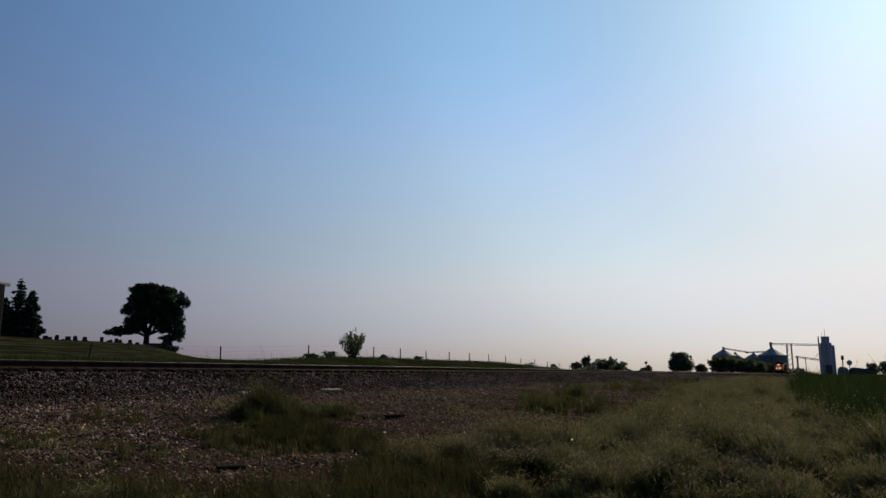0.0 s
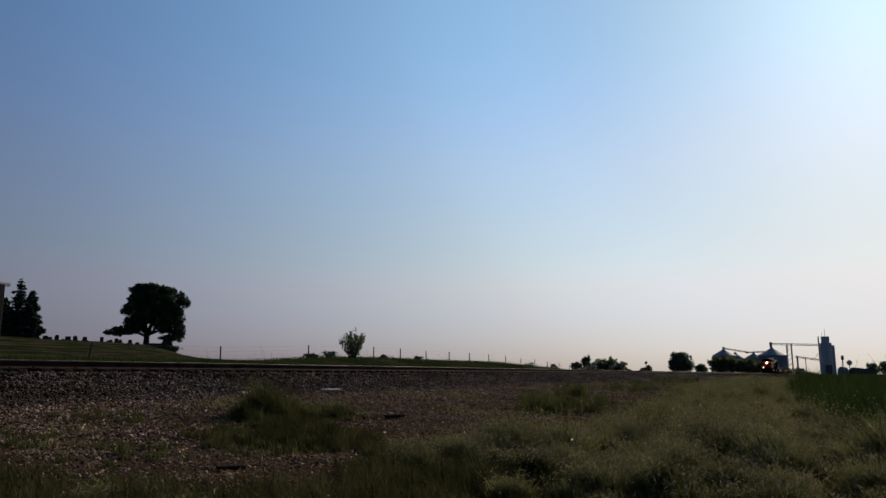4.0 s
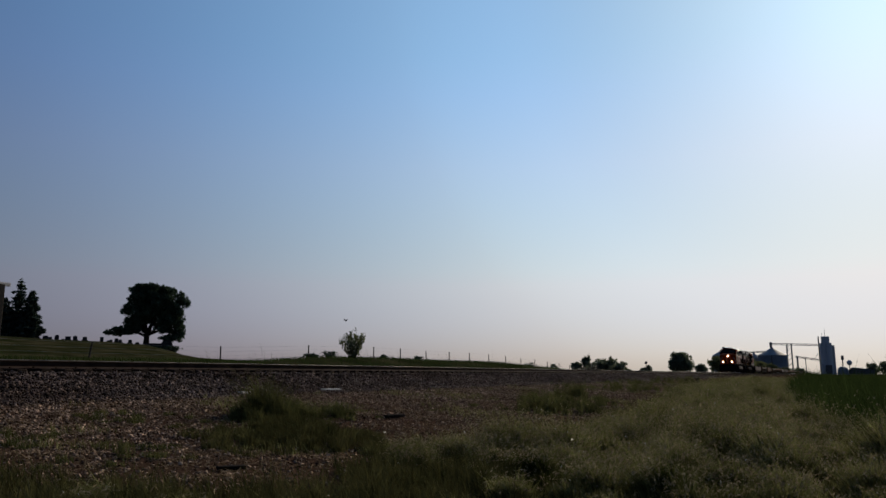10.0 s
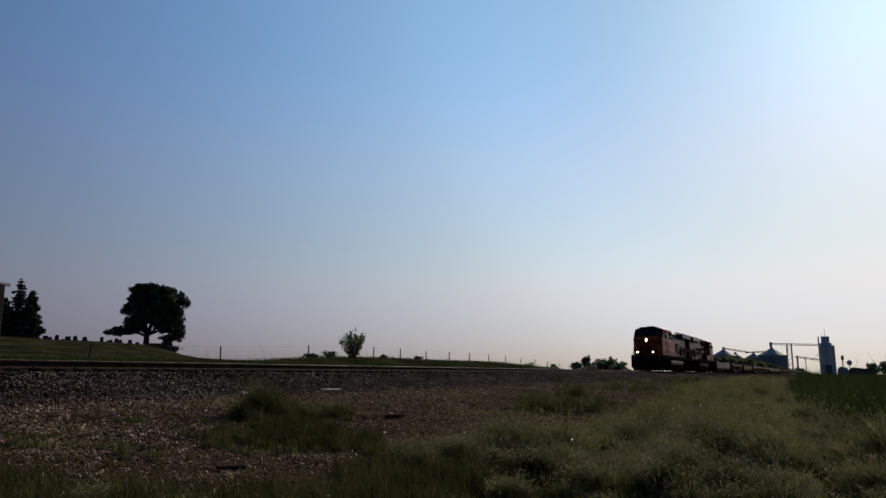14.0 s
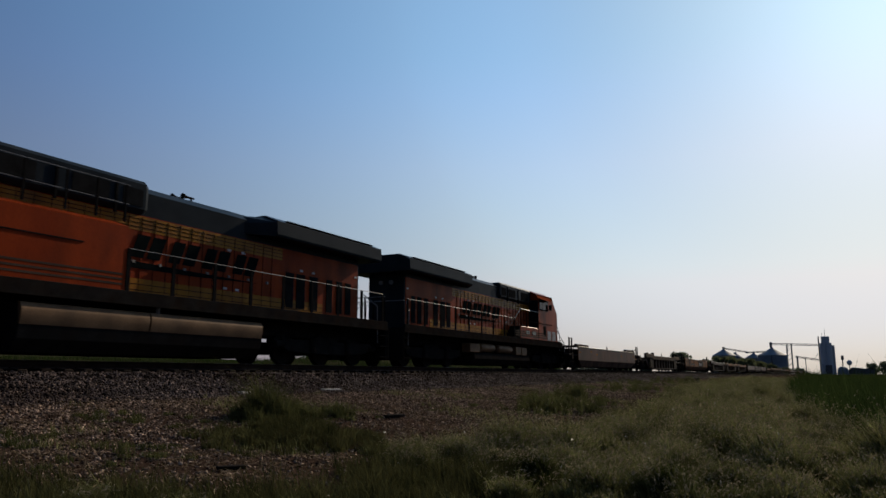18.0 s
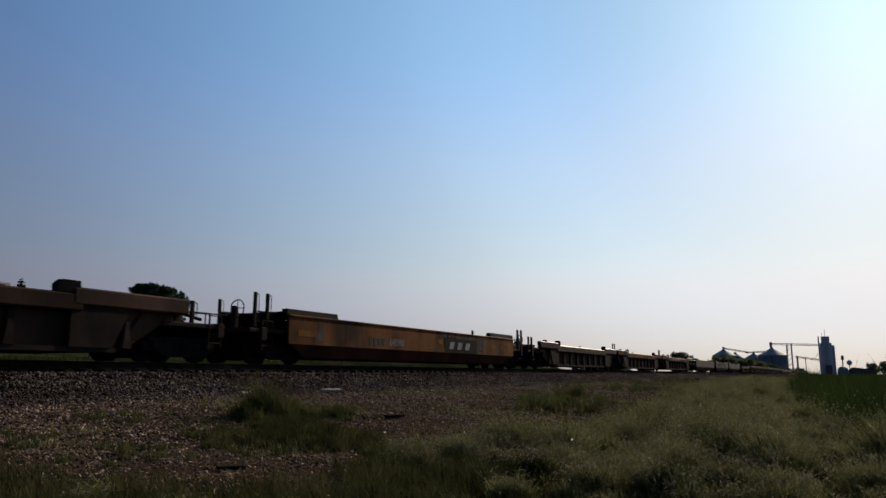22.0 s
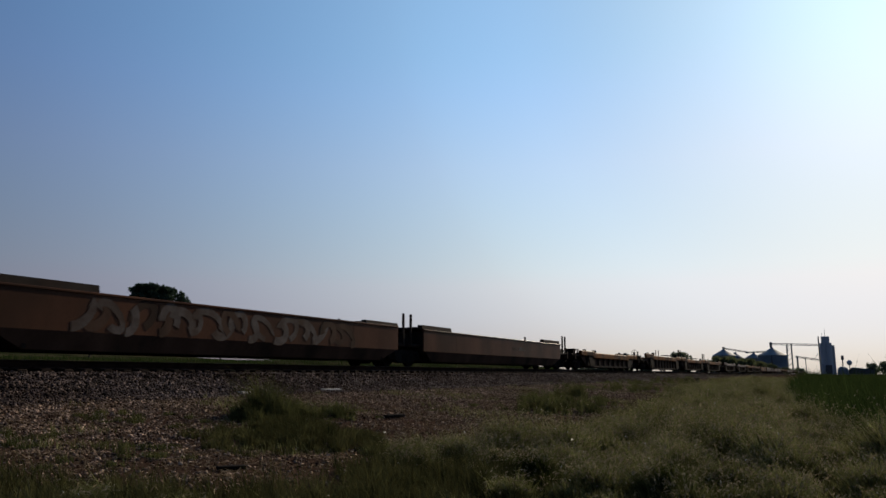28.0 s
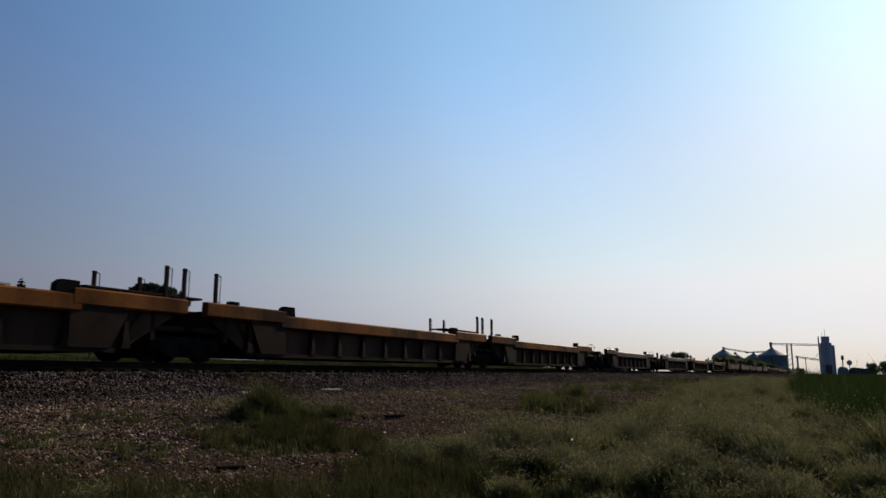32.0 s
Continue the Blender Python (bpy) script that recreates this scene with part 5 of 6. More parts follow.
    P("cab_roof_edge", Shape().prism([(-1.42, 4.46), (-0.8, 4.73), (0.8, 4.73), (1.42, 4.46), (1.4, 4.44), (0.8, 4.69), (-0.8, 4.69), (-1.4, 4.44)], 0, 5.15, 7.95), M_ORANGE)
    for k in (-1, 1):
        P("cab_eave", Shape().prism([(k * 1.506, 4.2), (k * 1.368, 4.466), (k * 1.35, 4.45), (k * 1.488, 4.19)], 0, 5.19, 7.86), M_FADED, "faded orange roof slope over the side windows")
    nose = Shape().put([(8.6, -1.5, 1.6), (9.2, -1.05, 1.6), (9.38, -0.7, 1.6), (9.38, 0.7, 1.6), (9.2, 1.05, 1.6), (8.6, 1.5, 1.6),
                        (8.6, -1.5, 3.46), (9.15, -1.0, 3.42), (9.36, -0.62, 3.38), (9.36, 0.62, 3.38), (9.15, 1.0, 3.42), (8.6, 1.5, 3.46), (8.3, 0.9, 3.74), (8.3, -0.9, 3.74), (9.0, -0.55, 3.6), (9.0, 0.55, 3.6)],
                       [(0, 1, 7, 6), (1, 2, 8, 7), (2, 3, 9, 8), (3, 4, 10, 9), (4, 5, 11, 10), (6, 7, 14, 13), (7, 8, 14), (8, 9, 15, 14), (9, 10, 15), (10, 11, 12, 15), (13, 14, 15, 12), (5, 4, 3, 2, 1, 0), (0, 6, 13, 12, 11, 5)])
    P("nose", nose, M_ORANGE, "orange chamfered short nose")
    # windshields on the sloped front, side windows, sun visor
    def slope(y, z):
        return 7.85 + (4.66 - z) * 0.5 + 0.03
    for y0, y1 in ((-1.22, -0.12), (0.12, 1.22)):
        s = Shape().put([(slope(0, 3.78), y0, 3.84), (slope(0, 3.84), y1, 3.78), (slope(0, 4.36), y1, 4.36), (slope(0, 4.36), y0, 4.36), (slope(0, 3.78) - 0.06, y0, 3.84), (slope(0, 3.84) - 0.06, y1, 3.78), (slope(0, 4.36) - 0.06, y1, 4.36), (slope(0, 4.36) - 0.06, y0, 4.36)],
                        [(0, 1, 2, 3), (7, 6, 5, 4), (0, 4, 5, 1), (1, 5, 6, 2), (2, 6, 7, 3), (3, 7, 4, 0)])
        P("windshield", s, M_GLASS, "dark windshield")
    P("windshield_band", Shape().prism([(7.84, 4.72), (8.36, 3.68), (8.3, 3.6), (7.8, 4.6)], 1, -0.82, 0.82), M_BLACK, "black windshield surround")
    for k in (-1, 1):
        P("windshield_band", Shape().prism([(7.86, 4.5), (8.36, 3.66), (8.46, 3.5), (8.3, 3.48), (7.8, 4.42)], 1, k * 0.82, k * 1.44), M_BLACK, "black windshield surround")
    P("roof_unit", Shape().box(5.9, 6.9, -0.45, 0.45, 4.7, 4.86, 0.04), M_TANK, "pale air conditioner on the cab roof")
    for k in (-1, 1):
        for x, z in ((-9.2, 3.3), (-6.65, 3.15), (-6.0, 3.15), (-3.2, 3.34), (-2.6, 3.34), (-3.0, 2.2), (-2.5, 2.2), (0.6, 3.0)):
            P("data_plate", Shape().box(x - 0.07, x + 0.07, k * 0.902, k * 0.914, z, z + 0.06), M_WHITE, "small white data plate")
    for y in (-1.505, 1.505):
        k = math.copysign(1, y)
        frame_ob = P("side_window", Shape().box(5.35, 6.95, y - 0.012, y + 0.012, 3.52, 4.14, 0.008), M_BLACK, "black side window frame")
        for x0, x1 in ((5.42, 5.82), (5.88, 6.42), (6.48, 6.88)):
            part("pane", Shape().box(x0, x1, y + k * 0.014, y + k * 0.02, 3.58, 4.08), M_GLASS, frame_ob)
        P("sun_visor", Shape().prism([(y, 4.24), (y + k * 0.34, 4.1), (y + k * 0.34, 4.08), (y, 4.2)], 0, 5.25, 7.0), M_FADED, "faded orange sun visor")
        P("mirror", Shape().box(7.02, 7.06, y + k * 0.02, y + k * 0.2, 3.6, 3.95), M_BLACK)
        if y > 0:
            P("battery_box", Shape().prism([(y * 0.6, 1.62), (y, 1.62), (y, 3.3), (y * 0.6, 3.5)], 0, 1.42, 5.2), M_ORANGE, "orange equipment cabinet behind the cab")
            for z in (3.9, 4.38):
                P("roof_rail", Shape().path([(5.1, 1.3, z), (1.3, 1.3, z)], 0.012), M_FRAME, "thin grey roof rail")
            for x in (5.0, 4.0, 3.0, 2.2, 1.4):
                P("roof_rail_post", Shape().box(x - 0.025, x + 0.025, 1.28, 1.32, 3.45, 4.38), M_BLACK)
        else:
            P("battery_box", Shape().box(2.3, 5.2, -1.5, -0.9, 1.62, 2.42, 0.03), M_ORANGE, "low orange equipment cabinet")
            # thin black sheet added to paint the shade behind the wide cab
            P("cab_recess", Shape().box(5.18, 5.215, -1.48, -0.9, 2.42, 4.1), M_GRILLE, "black sheet painted in for shade on the cab's back wall")
            for i in range(4):
                P("cabinet_step", Shape().box(1.42 + i * 0.22, 1.64 + i * 0.22, -1.48, -0.92, 1.6, 1.78 + i * 0.2), M_SILL)
            P("cabinet_rail", Shape().path([(1.45, -1.5, 2.77), (2.3, -1.5, 3.36), (5.2, -1.5, 3.36)], 0.022), M_STEEL, "bright handrail")
            for x in (2.35, 3.2):
                P("cabinet_rail_post", Shape().box(x - 0.03, x + 0.03, -1.52, -1.48, 2.4, 3.36), M_BLACK)
            for x in (6.75, 7.6):
                P("battery_cover", Shape().box(x, x + 0.62, -1.512, -1.5, 1.78, 2.34, 0.004), M_PALE, "pale rectangular cover")
        P("cabinet_seam", Shape().box(5.17, 5.2, y - 0.01, y + 0.01, 1.7, 4.1), M_BLACK)
        P("body_rib", Shape().box(2.6, 7.5, y - 0.02, y + 0.02, 2.72, 2.75), M_SILL)
        for x0, x1 in ((6.05, 6.5),):
            P("door_opening", Shape().box(x0, x1, y - 0.008, y + 0.008, 2.05, 2.6), M_GRILLE, "black square opening")
        for z in (1.86, 1.98, 2.1):
            P("cab_pinstripe", Shape().box(1.5, 8.55, y - 0.006, y + 0.006, z, z + 0.05), M_SOOT_SHADE, "sooty stripe")
        for x0 in (3.1, 4.1) if y < 0 else ():
            grille = P("cabinet_louvre", Shape().box(x0, x0 + 0.55, y - 0.008, y + 0.008, 1.98, 2.2), M_GRILLE)
            for i in range(4):
                part("slat", Shape().box(x0 + 0.02, x0 + 0.53, y - 0.02, y + 0.02, 2.0 + i * 0.05, 2.025 + i * 0.05), M_WHITE, grille)
    if number:
        for y, turn in ((1.512, 180), (-1.512, 0)):
            curve = bpy.data.curves.new("road_number", "FONT")
            curve.body, curve.size, curve.extrude, curve.shear = number, 0.6, 0.004, 0.1
            me = bpy.data.meshes.new_from_object(bpy.data.objects.new("road_number", curve))
            me.materials.append(M_LOGO)
            part("road_number", me, None, L, "dark road number", at=pose(7.2 if y > 0 else 5.9, y, 2.78, 90, 0, turn))
    # lamps
    def lamp_can(x0, x1, y, z, r):
        """A deep round lamp housing, open to the front."""
        return Shape().lathe([(r * 0.3, x0), (r + 0.02, x0 + 0.03), (r + 0.025, x1), (r, x1), (r * 0.96, x0 + 0.05), (r * 0.3, x0 + 0.05)], 16, (0, y, z), 0)
    lamp = P("headlight", Shape().box(9.3, 9.4, -0.13, 0.13, 3.02, 3.46, 0.02), M_BLACK, "headlight housing")
    for z in (3.14, 3.34):
        part("lamp_can", lamp_can(9.37, 9.57, 0, z, 0.075), M_BLACK, lamp)
        part("lens", Shape().rod((9.423, 0, z), (9.433, 0, z), 0.06, 14), M_LAMP if number else M_STEEL, lamp, "lit headlight lens" if number else "unlit lens")
    for y in (-0.8, 0.8):
        d = P("ditch_light", lamp_can(9.98, 10.2, y, 2.0, 0.085), M_BLACK, "ditch light housing", smooth=True)
        part("lens", Shape().rod((10.035, y, 2.0), (10.045, y, 2.0), 0.066, 14), M_LAMP if number else M_STEEL, d, "lit ditch light lens" if number else "unlit lens")
        part("bracket", Shape().box(9.98, 10.06, y - 0.04, y + 0.04, 1.58, 1.95), M_BLACK, d)
    # pilot, steps, couplers, end rails
    P("pilot", Shape().prism([(9.75, 0.15), (10.0, 0.12), (10.08, 0.2), (10.1, 1.5), (9.75, 1.5)], 1, -1.3, 1.45), M_BLACK, "black pilot plough")
    P("rear_pilot", Shape().box(-10.6, -10.45, -1.5, 1.5, 0.3, 1.5, 0.02), M_BLACK)
    for e, s in ((10.25, 1), (-10.5, -1)):
        P("coupler", Shape().box(e, e + s * 0.7, -0.12, 0.12, 0.72, 0.98, 0.03).box(e + s * 0.6, e + s * 0.87, -0.17, 0.17, 0.68, 1.02, 0.04), M_BLACK)
        P("air_hose", Shape().path([(e, 0.5, 0.8), (e + s * 0.25, 0.5, 0.5), (e + s * 0.5, 0.4, 0.35), (e + s * 0.75, 0.25, 0.5)], 0.03), M_BLACK)
    for x, s in ((9.4, 1), (-10.25, -1)):
        for y in (-1.42, 1.42):
            for z in (0.38, 0.78, 1.18):
                P("step", Shape().box(x - 0.28, x + 0.28, y - 0.14, y + 0.14, z, z + 0.035), M_BLACK, "dark steel step")
            P("step_side", Shape().box(x + s * 0.3, x + s * 0.33, y - 0.14, y + 0.14, 0.36, 1.55), M_BLACK)
            P("grab_rail", Shape().path([(x - s * 0.2, y, 1.2), (x - s * 0.16, y, 2.25), (x + s * 0.1, y * 0.85, 2.75), (x + s * 0.2, y * 0.62, 3.0)] if s > 0 else [(x + 0.25, y, 0.9), (x + 0.3, y, 2.3), (x + 0.75, y * 0.72, 2.75)], 0.022), M_STEEL, "bright grab rail")
    for y in (-0.4, 0.4):
        P("end_rail", Shape().path([(10.12, y, 1.6), (10.12, y, 2.5), (9.4, y, 2.7)], 0.02), M_STEEL)
        P("end_post", Shape().box(10.08, 10.15, y - 0.1, y + 0.1, 1.6, 2.65), M_BLACK)
    for k in (-1, 1):
        P("corner_rail", Shape().path([(9.98, k * 1.3, 0.95), (10.2, k * 1.42, 1.15), (10.2, k * 1.42, 1.6), (10.1, k * 1.4, 1.8), (9.9, k * 1.25, 2.15), (9.62, k * 1.05, 2.7)], 0.018), M_FRAME, "bent grey corner handrail")
    P("nose_rail", Shape().path([(9.8, 0.5, 1.6), (9.66, 0.62, 2.2), (9.42, 0.8, 2.7)], 0.02), M_STEEL, "bright nose handrail")
    P("uncoupling_lever", Shape().path([(10.18, -1.4, 1.0), (10.4, -1.2, 1.1), (10.4, -0.3, 1.1), (10.45, 0.3, 1.0), (10.4, 1.2, 1.1), (10.18, 1.4, 1.0)], 0.016), M_BLACK)
    for y in (-1.5, 1.5):
        handrail(L, [-10.2, -8.75, -7.3, -5.85, -4.4, -2.95, -1.5, -0.05, 1.35], 2.77, 1.6, y, mat=M_FRAME)
    for y in (-0.55, 0.0, 0.55):
        P("rear_stanchion", Shape().box(-10.45, -10.4, y - 0.025, y + 0.025, 1.6, 2.72), M_BLACK)
    P("rear_rail", Shape().path([(-10.42, -1.45, 2.7), (-10.42, 1.45, 2.7)], 0.022), M_STEEL)
    return L


def car_truck(T, c):
    s = Shape()
    for y in (-1.02, 1.02):
        s.prism([(c - 1.2, 0.36), (c - 0.8, 0.34), (c - 0.45, 0.2), (c + 0.45, 0.2), (c + 0.8, 0.34), (c + 1.2, 0.36), (c + 1.2, 0.56), (c + 0.7, 0.72), (c - 0.7, 0.72), (c - 1.2, 0.56)], 1, y - 0.1, y + 0.1)
        for k in (-0.16, 0, 0.16):
            s.rod((c + k, y * 1.08, 0.3), (c + k, y * 1.08, 0.55), 0.07, 8)
    s.box(c - 0.2, c + 0.2, -1.0, 1.0, 0.45, 0.75)
    part("truck_frame", s, M_BLACK, T, "black cast truck frame")
    for x in (-0.89, 0.89):
        wheelset(T, 0.46, c + x, CAR_WHEELS)


def posts(T, xs, y, base, top, loop=True):
    for x in xs:
        p = part("guide_post", Shape().box(x - 0.05, x + 0.05, y - 0.04, y + 0.04, base, top, 0.01), M_CAR_DARK, T, "dark upright guide post")
        if loop:
            part("grab_loop", Shape().path([(x + 0.06, y, top - 0.04), (x + 0.17, y, top - 0.06), (x + 0.17, y, base + 0.25), (x + 0.06, y, base + 0.25)], 0.012, 5), M_CAR_DARK, p)


def brake_stand(T, x, y):
    wheel = part("hand_brake", Shape().box(x - 0.2, x - 0.05, y - 0.1, y + 0.1, 1.1, 1.78, 0.03), M_CAR_DARK, T, "hand brake stand")
    ring = Shape()
    pts = [(x, y + 0.26 * math.cos(a), 1.72 + 0.26 * math.sin(a)) for a in [6.28319 * i / 16 for i in range(17)]]
    ring.path(pts, 0.018, 5)
    for i in range(0, 16, 4):
        ring.rod((x, y, 1.72), pts[i], 0.012, 4)
    part("brake_wheel", ring, M_CAR_DARK, wheel, "spoked brake wheel")


def end_gear(T, x, s, joint, tall, brake, ribbed=False, rack="bare", rear_set=0.0):
    """The end of a unit at x; s points outward. joint: shares its truck with the next unit."""
    top = 2.5 if tall else 2.2
    if joint:
        part("end_platform", Shape().box(x - s * 1.5, x - s * 0.15, -1.2, 1.2, 0.86, 1.0, 0.03), M_CAR_DARK, T)
        part("articulation", Shape().rod((x - s * 0.3, 0, 0.75), (x - s * 0.3, 0, 1.05), 0.3, 14), M_BLACK, T)
        part("end_bulkhead", Shape().box(x - s * 1.35, x - s * 1.2, -1.3, 1.3, 0.6, 1.55, 0.02), M_CAR_DARK, T)
        if tall:
            part("walkway", Shape().box(x - s * (2.6 if s > 0 else 1.2), x - s * 0.1, -0.4, 0.4, 1.86, 1.92, 0.01), M_CAR_DARK, T, "narrow grated walkway")
            posts(T, (x - 0.9, x - 0.3) if s > 0 else (x + 0.85,), -1.25, 1.5, top + 0.05)
            posts(T, (x - s * (1.15 if s > 0 else 0.35),), 1.25, 1.5, top + 0.05)
        else:
            posts(T, (x - s * 0.3,), -1.2, 0.95, top, False)
            if s > 0:
                posts(T, (x - s * 1.4,), 1.2, 0.95, top - 0.2, False)
    else:
        part("end_platform", Shape().box(x - s * 2.9, x - s * (0.3 if brake else 0.75), -1.35, 1.35, 0.98, 1.12, 0.03), M_CAR_DARK, T, "dark end platform")
        part("end_sill", Shape().box(x - s * 1.0, x - s * 0.78, -1.4, 1.4, 0.75, 1.15, 0.02), M_CAR_DARK, T)
        part("coupler", Shape().box(x - s * 0.8, x - s * 0.02, -0.13, 0.13, 0.72, 0.98, 0.03), M_BLACK, T)
        part("end_ladder", Shape().path([(x - s * 0.85, -1.35, 0.45), (x - s * 0.85, -1.35, 1.35), (x - s * 1.3, -1.35, 1.35), (x - s * 1.3, -1.35, 0.45)], 0.016, 5).path([(x - s * 0.85, -1.35, 0.6), (x - s * 1.3, -1.35, 0.6)], 0.016, 5).path([(x - s * 0.85, -1.35, 0.85), (x - s * 1.3, -1.35, 0.85)], 0.016, 5), M_CAR_DARK, T, "grab-iron ladder")
        for y in (-1.0, 1.0) if not ribbed else ():
            part("platform_rail", Shape().path([(x - s * 0.85, y, 1.12), (x - s * 0.85, y, 1.66), (x - s * 2.4, y, 1.66), (x - s * 2.4, y, 1.12)], 0.022, 5), M_CAR_DARK, T)
        if not ribbed:
            posts(T, (x - s * (0.6 + rear_set), x - s * (1.15 + rear_set)), -1.25, 1.1, top)
            posts(T, (x - s * 1.7,), 1.25, 1.1, top)
        else:
            if rack == "rack":
                deck = part("rack_deck", Shape().box(x - s * 0.75, x - s * 1.95, -1.32, -0.6, 1.42, 1.47, 0.012), M_CAR_DARK, T, "narrow flat rack over the end platform")
                for px, py in itertools.product((0.8, 1.9), (-1.25, -0.66)):
                    part("rack_leg", Shape().box(x - s * px - 0.04, x - s * px + 0.04, py - 0.03, py + 0.03, 1.12, 1.42), M_CAR_DARK, deck)
                if s > 0:
                    posts(T, (x - 0.4,), -1.2, 1.1, 1.8)
            elif rack == "posts" or s > 0:
                posts(T, (x + 0.55, x + 1.05) if s < 0 else (x - 2.4, x - 1.85), -1.25, 1.1, 1.9 if s < 0 else 1.72)
                posts(T, (x - s * 1.05,), 1.2, 1.1, 1.9 if s < 0 else 1.72)
            for y in (-0.75, 0.75):
                part("pipe_rail", Shape().path([(x - s * 0.7, y, 1.1), (x - s * 0.7, y, 1.46), (x - s * 3.0, y, 1.46)], 0.03, 6), M_CAR_DARK, T)
            part("pipe_run", Shape().path([(x - s * 0.8, -0.5, 1.3), (x - s * 1.5, -0.55, 1.42), (x - s * 2.6, -0.5, 1.35)], 0.05, 7), M_CAR_DARK, T, "brake pipe run")
            part("air_reservoir", Shape().rod((x - s * 2.6, 0.2, 1.32), (x - s * 1.5, 0.2, 1.32), 0.2, 12), M_CAR_DARK, T, "brake air reservoir")
        part("valve_box", Shape().box(x - s * 2.5, x - s * 1.9, -0.9, -0.35, 1.12, 1.5, 0.03), M_CAR_DARK, T)
        car_truck(T, x - s * 2.05)
        if brake and rack != "rack":
            brake_stand(T, x - s * 0.45, -0.7)


def smooth_well(length, paint, label, front_joint, rear_joint, own_truck, art=""):
    """A well unit with plain sides, folded in below. x runs back along the train."""
    T = thing("well_car", label, "well car", "train")
    h = length / 2
    a, b = -h + (0.95 if front_joint else 1.95), h - (1.15 if rear_joint else 2.3 if art == "logo" else 2.6)
    for k in (-1, 1):
        side = part("side_plate", Shape().prism([(k * 1.47, 0.7), (k * 1.47, 1.56), (k * 1.40, 1.56), (k * 1.40, 0.72)], 0, a, b), paint, T, "plain painted side plate")
        # the fold's own shade, with some grime, is put into its colour
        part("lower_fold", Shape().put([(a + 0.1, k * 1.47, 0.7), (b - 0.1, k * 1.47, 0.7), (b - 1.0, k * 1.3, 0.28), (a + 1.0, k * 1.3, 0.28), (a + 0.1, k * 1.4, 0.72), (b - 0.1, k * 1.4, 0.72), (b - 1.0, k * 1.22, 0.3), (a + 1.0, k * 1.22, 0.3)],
             [(0, 1, 2, 3), (7, 6, 5, 4), (0, 4, 5, 1), (1, 5, 6, 2), (2, 6, 7, 3), (3, 7, 4, 0)]), M_BROWN if paint is M_AMBER else M_SOOT_SHADE, side, "inward-folded lower side, its own shade and grime in the colour")
        part("top_chord", Shape().box(a, b, k * 1.33 if k > 0 else -1.5, 1.5 if k > 0 else -1.33, 1.56, 1.62, 0.012), paint, T)
        for x0, x1, g in ((a - 0.05, a + 2.65, 1.8), (b - (2.2 if rear_joint else 2.95), b + 0.05, 1.74 if rear_joint else 1.82)):
            part("container_guide", Shape().prism([(k * 1.18, 1.622), (k * 1.44, 1.622), (k * 1.4, g), (k * 1.2, g)], 0, x0, x1), M_CAR_DARK, T, "dark raised container guide")
        for i in range(4):
            x = a + 3.1 + (b - a - 6.2) * i / 3
            part("side_seam", Shape().box(x - 0.005, x + 0.005, k * 1.47 - 0.003, k * 1.47 + 0.003, 0.74, 1.55), M_SOOT_SHADE, side)
    for x0, x1 in ((a - 0.05, a + 2.2), (b - 2.0, b + 0.05)):
        part("end_cover", Shape().box(x0, x1, -1.18, 1.18, 1.63, 1.72, 0.02), M_CAR_DARK, T, "dark end cover plate")
    part("well_floor", Shape().box(a + 1.0, b - 1.0, -1.25, 1.25, 0.28, 0.35), M_CAR_DARK, T)
    for x in (a + 1.0, b - 1.0):
        part("well_end", Shape().box(x - 0.05, x + 0.05, -1.35, 1.35, 0.3, 1.5), M_CAR_DARK, T)
    end_gear(T, -h, -1, front_joint, False, not front_joint)
    end_gear(T, h, 1, rear_joint, False, False, rear_set=0.35 if art == "number" else 0.0)
    if own_truck and rear_joint:
        car_truck(T, h)
    if art == "logo":
        black = part("emblem_panel", Shape().box(1.1, 4.5, -1.478, -1.471, 0.71, 1.34), M_CAR_DARK, T, "dark emblem panel")
        for i in range(3):
            x = 1.5 + 0.82 * i
            part("emblem_bar", Shape().prism([(x, 0.86), (x + 0.42, 0.86), (x + 0.58, 1.18), (x + 0.14, 1.18)], 1, -1.486, -1.479), M_PALE, black, "pale slanted emblem block")
        random.seed(5)
        for x, w in ((1.0, 0.5), (2.1, 0.6), (2.9, 0.5), (3.6, 0.45), (4.45, 0.3), (4.8, 0.25), (5.1, 0.4), (-8.2, 0.5)):
            lo = random.uniform(1.2, 1.3) if x < 4.2 and x > 0 else random.uniform(0.75, 1.0)
            part("spray_patch", Shape().prism([(x, lo), (x + w, lo + 0.05), (x + w * random.uniform(0.5, 0.95), 1.5), (x + w * random.uniform(0, 0.4), 1.53)], 1, -1.4755, -1.471), random.choice((M_SPRAY, M_SPRAY, M_CAR_DARK)), T, "faded grey spray paint")
        for i in range(26):
            x = 4.4 + 1.7 * i / 26 if i < 14 else random.uniform(0.6, 4.2)
            lo, w = (random.uniform(0.72, 1.0), random.uniform(0.05, 0.1)) if i < 14 else (random.uniform(1.34, 1.4), random.uniform(0.08, 0.2))
            part("spray_streak", Shape().prism([(x, lo), (x + w, lo + 0.03), (x + w * 1.6, 1.52), (x + w * 0.7, 1.5)], 1, -1.477, -1.471), random.choice((M_SPRAY, M_SPRAY, M_SOOT_SHADE)), T, "faded grey spray streak")
        for x, w, z in ((-9.1, 1.0, 0.95), (1.55, 0.5, 1.42), (0.45, 0.5, 1.05), (4.35, 0.5, 1.0), (6.2, 0.6, 1.02), (7.5, 0.7, 1.0)):
            part("yellow_patch", Shape().box(x, x + w, -1.4765, -1.471, z, z + 0.2), M_OCHRE, T, "brighter yellow paint patch")
        bars(T, -4.95, 0.84, 4, 0.22, 0.26)
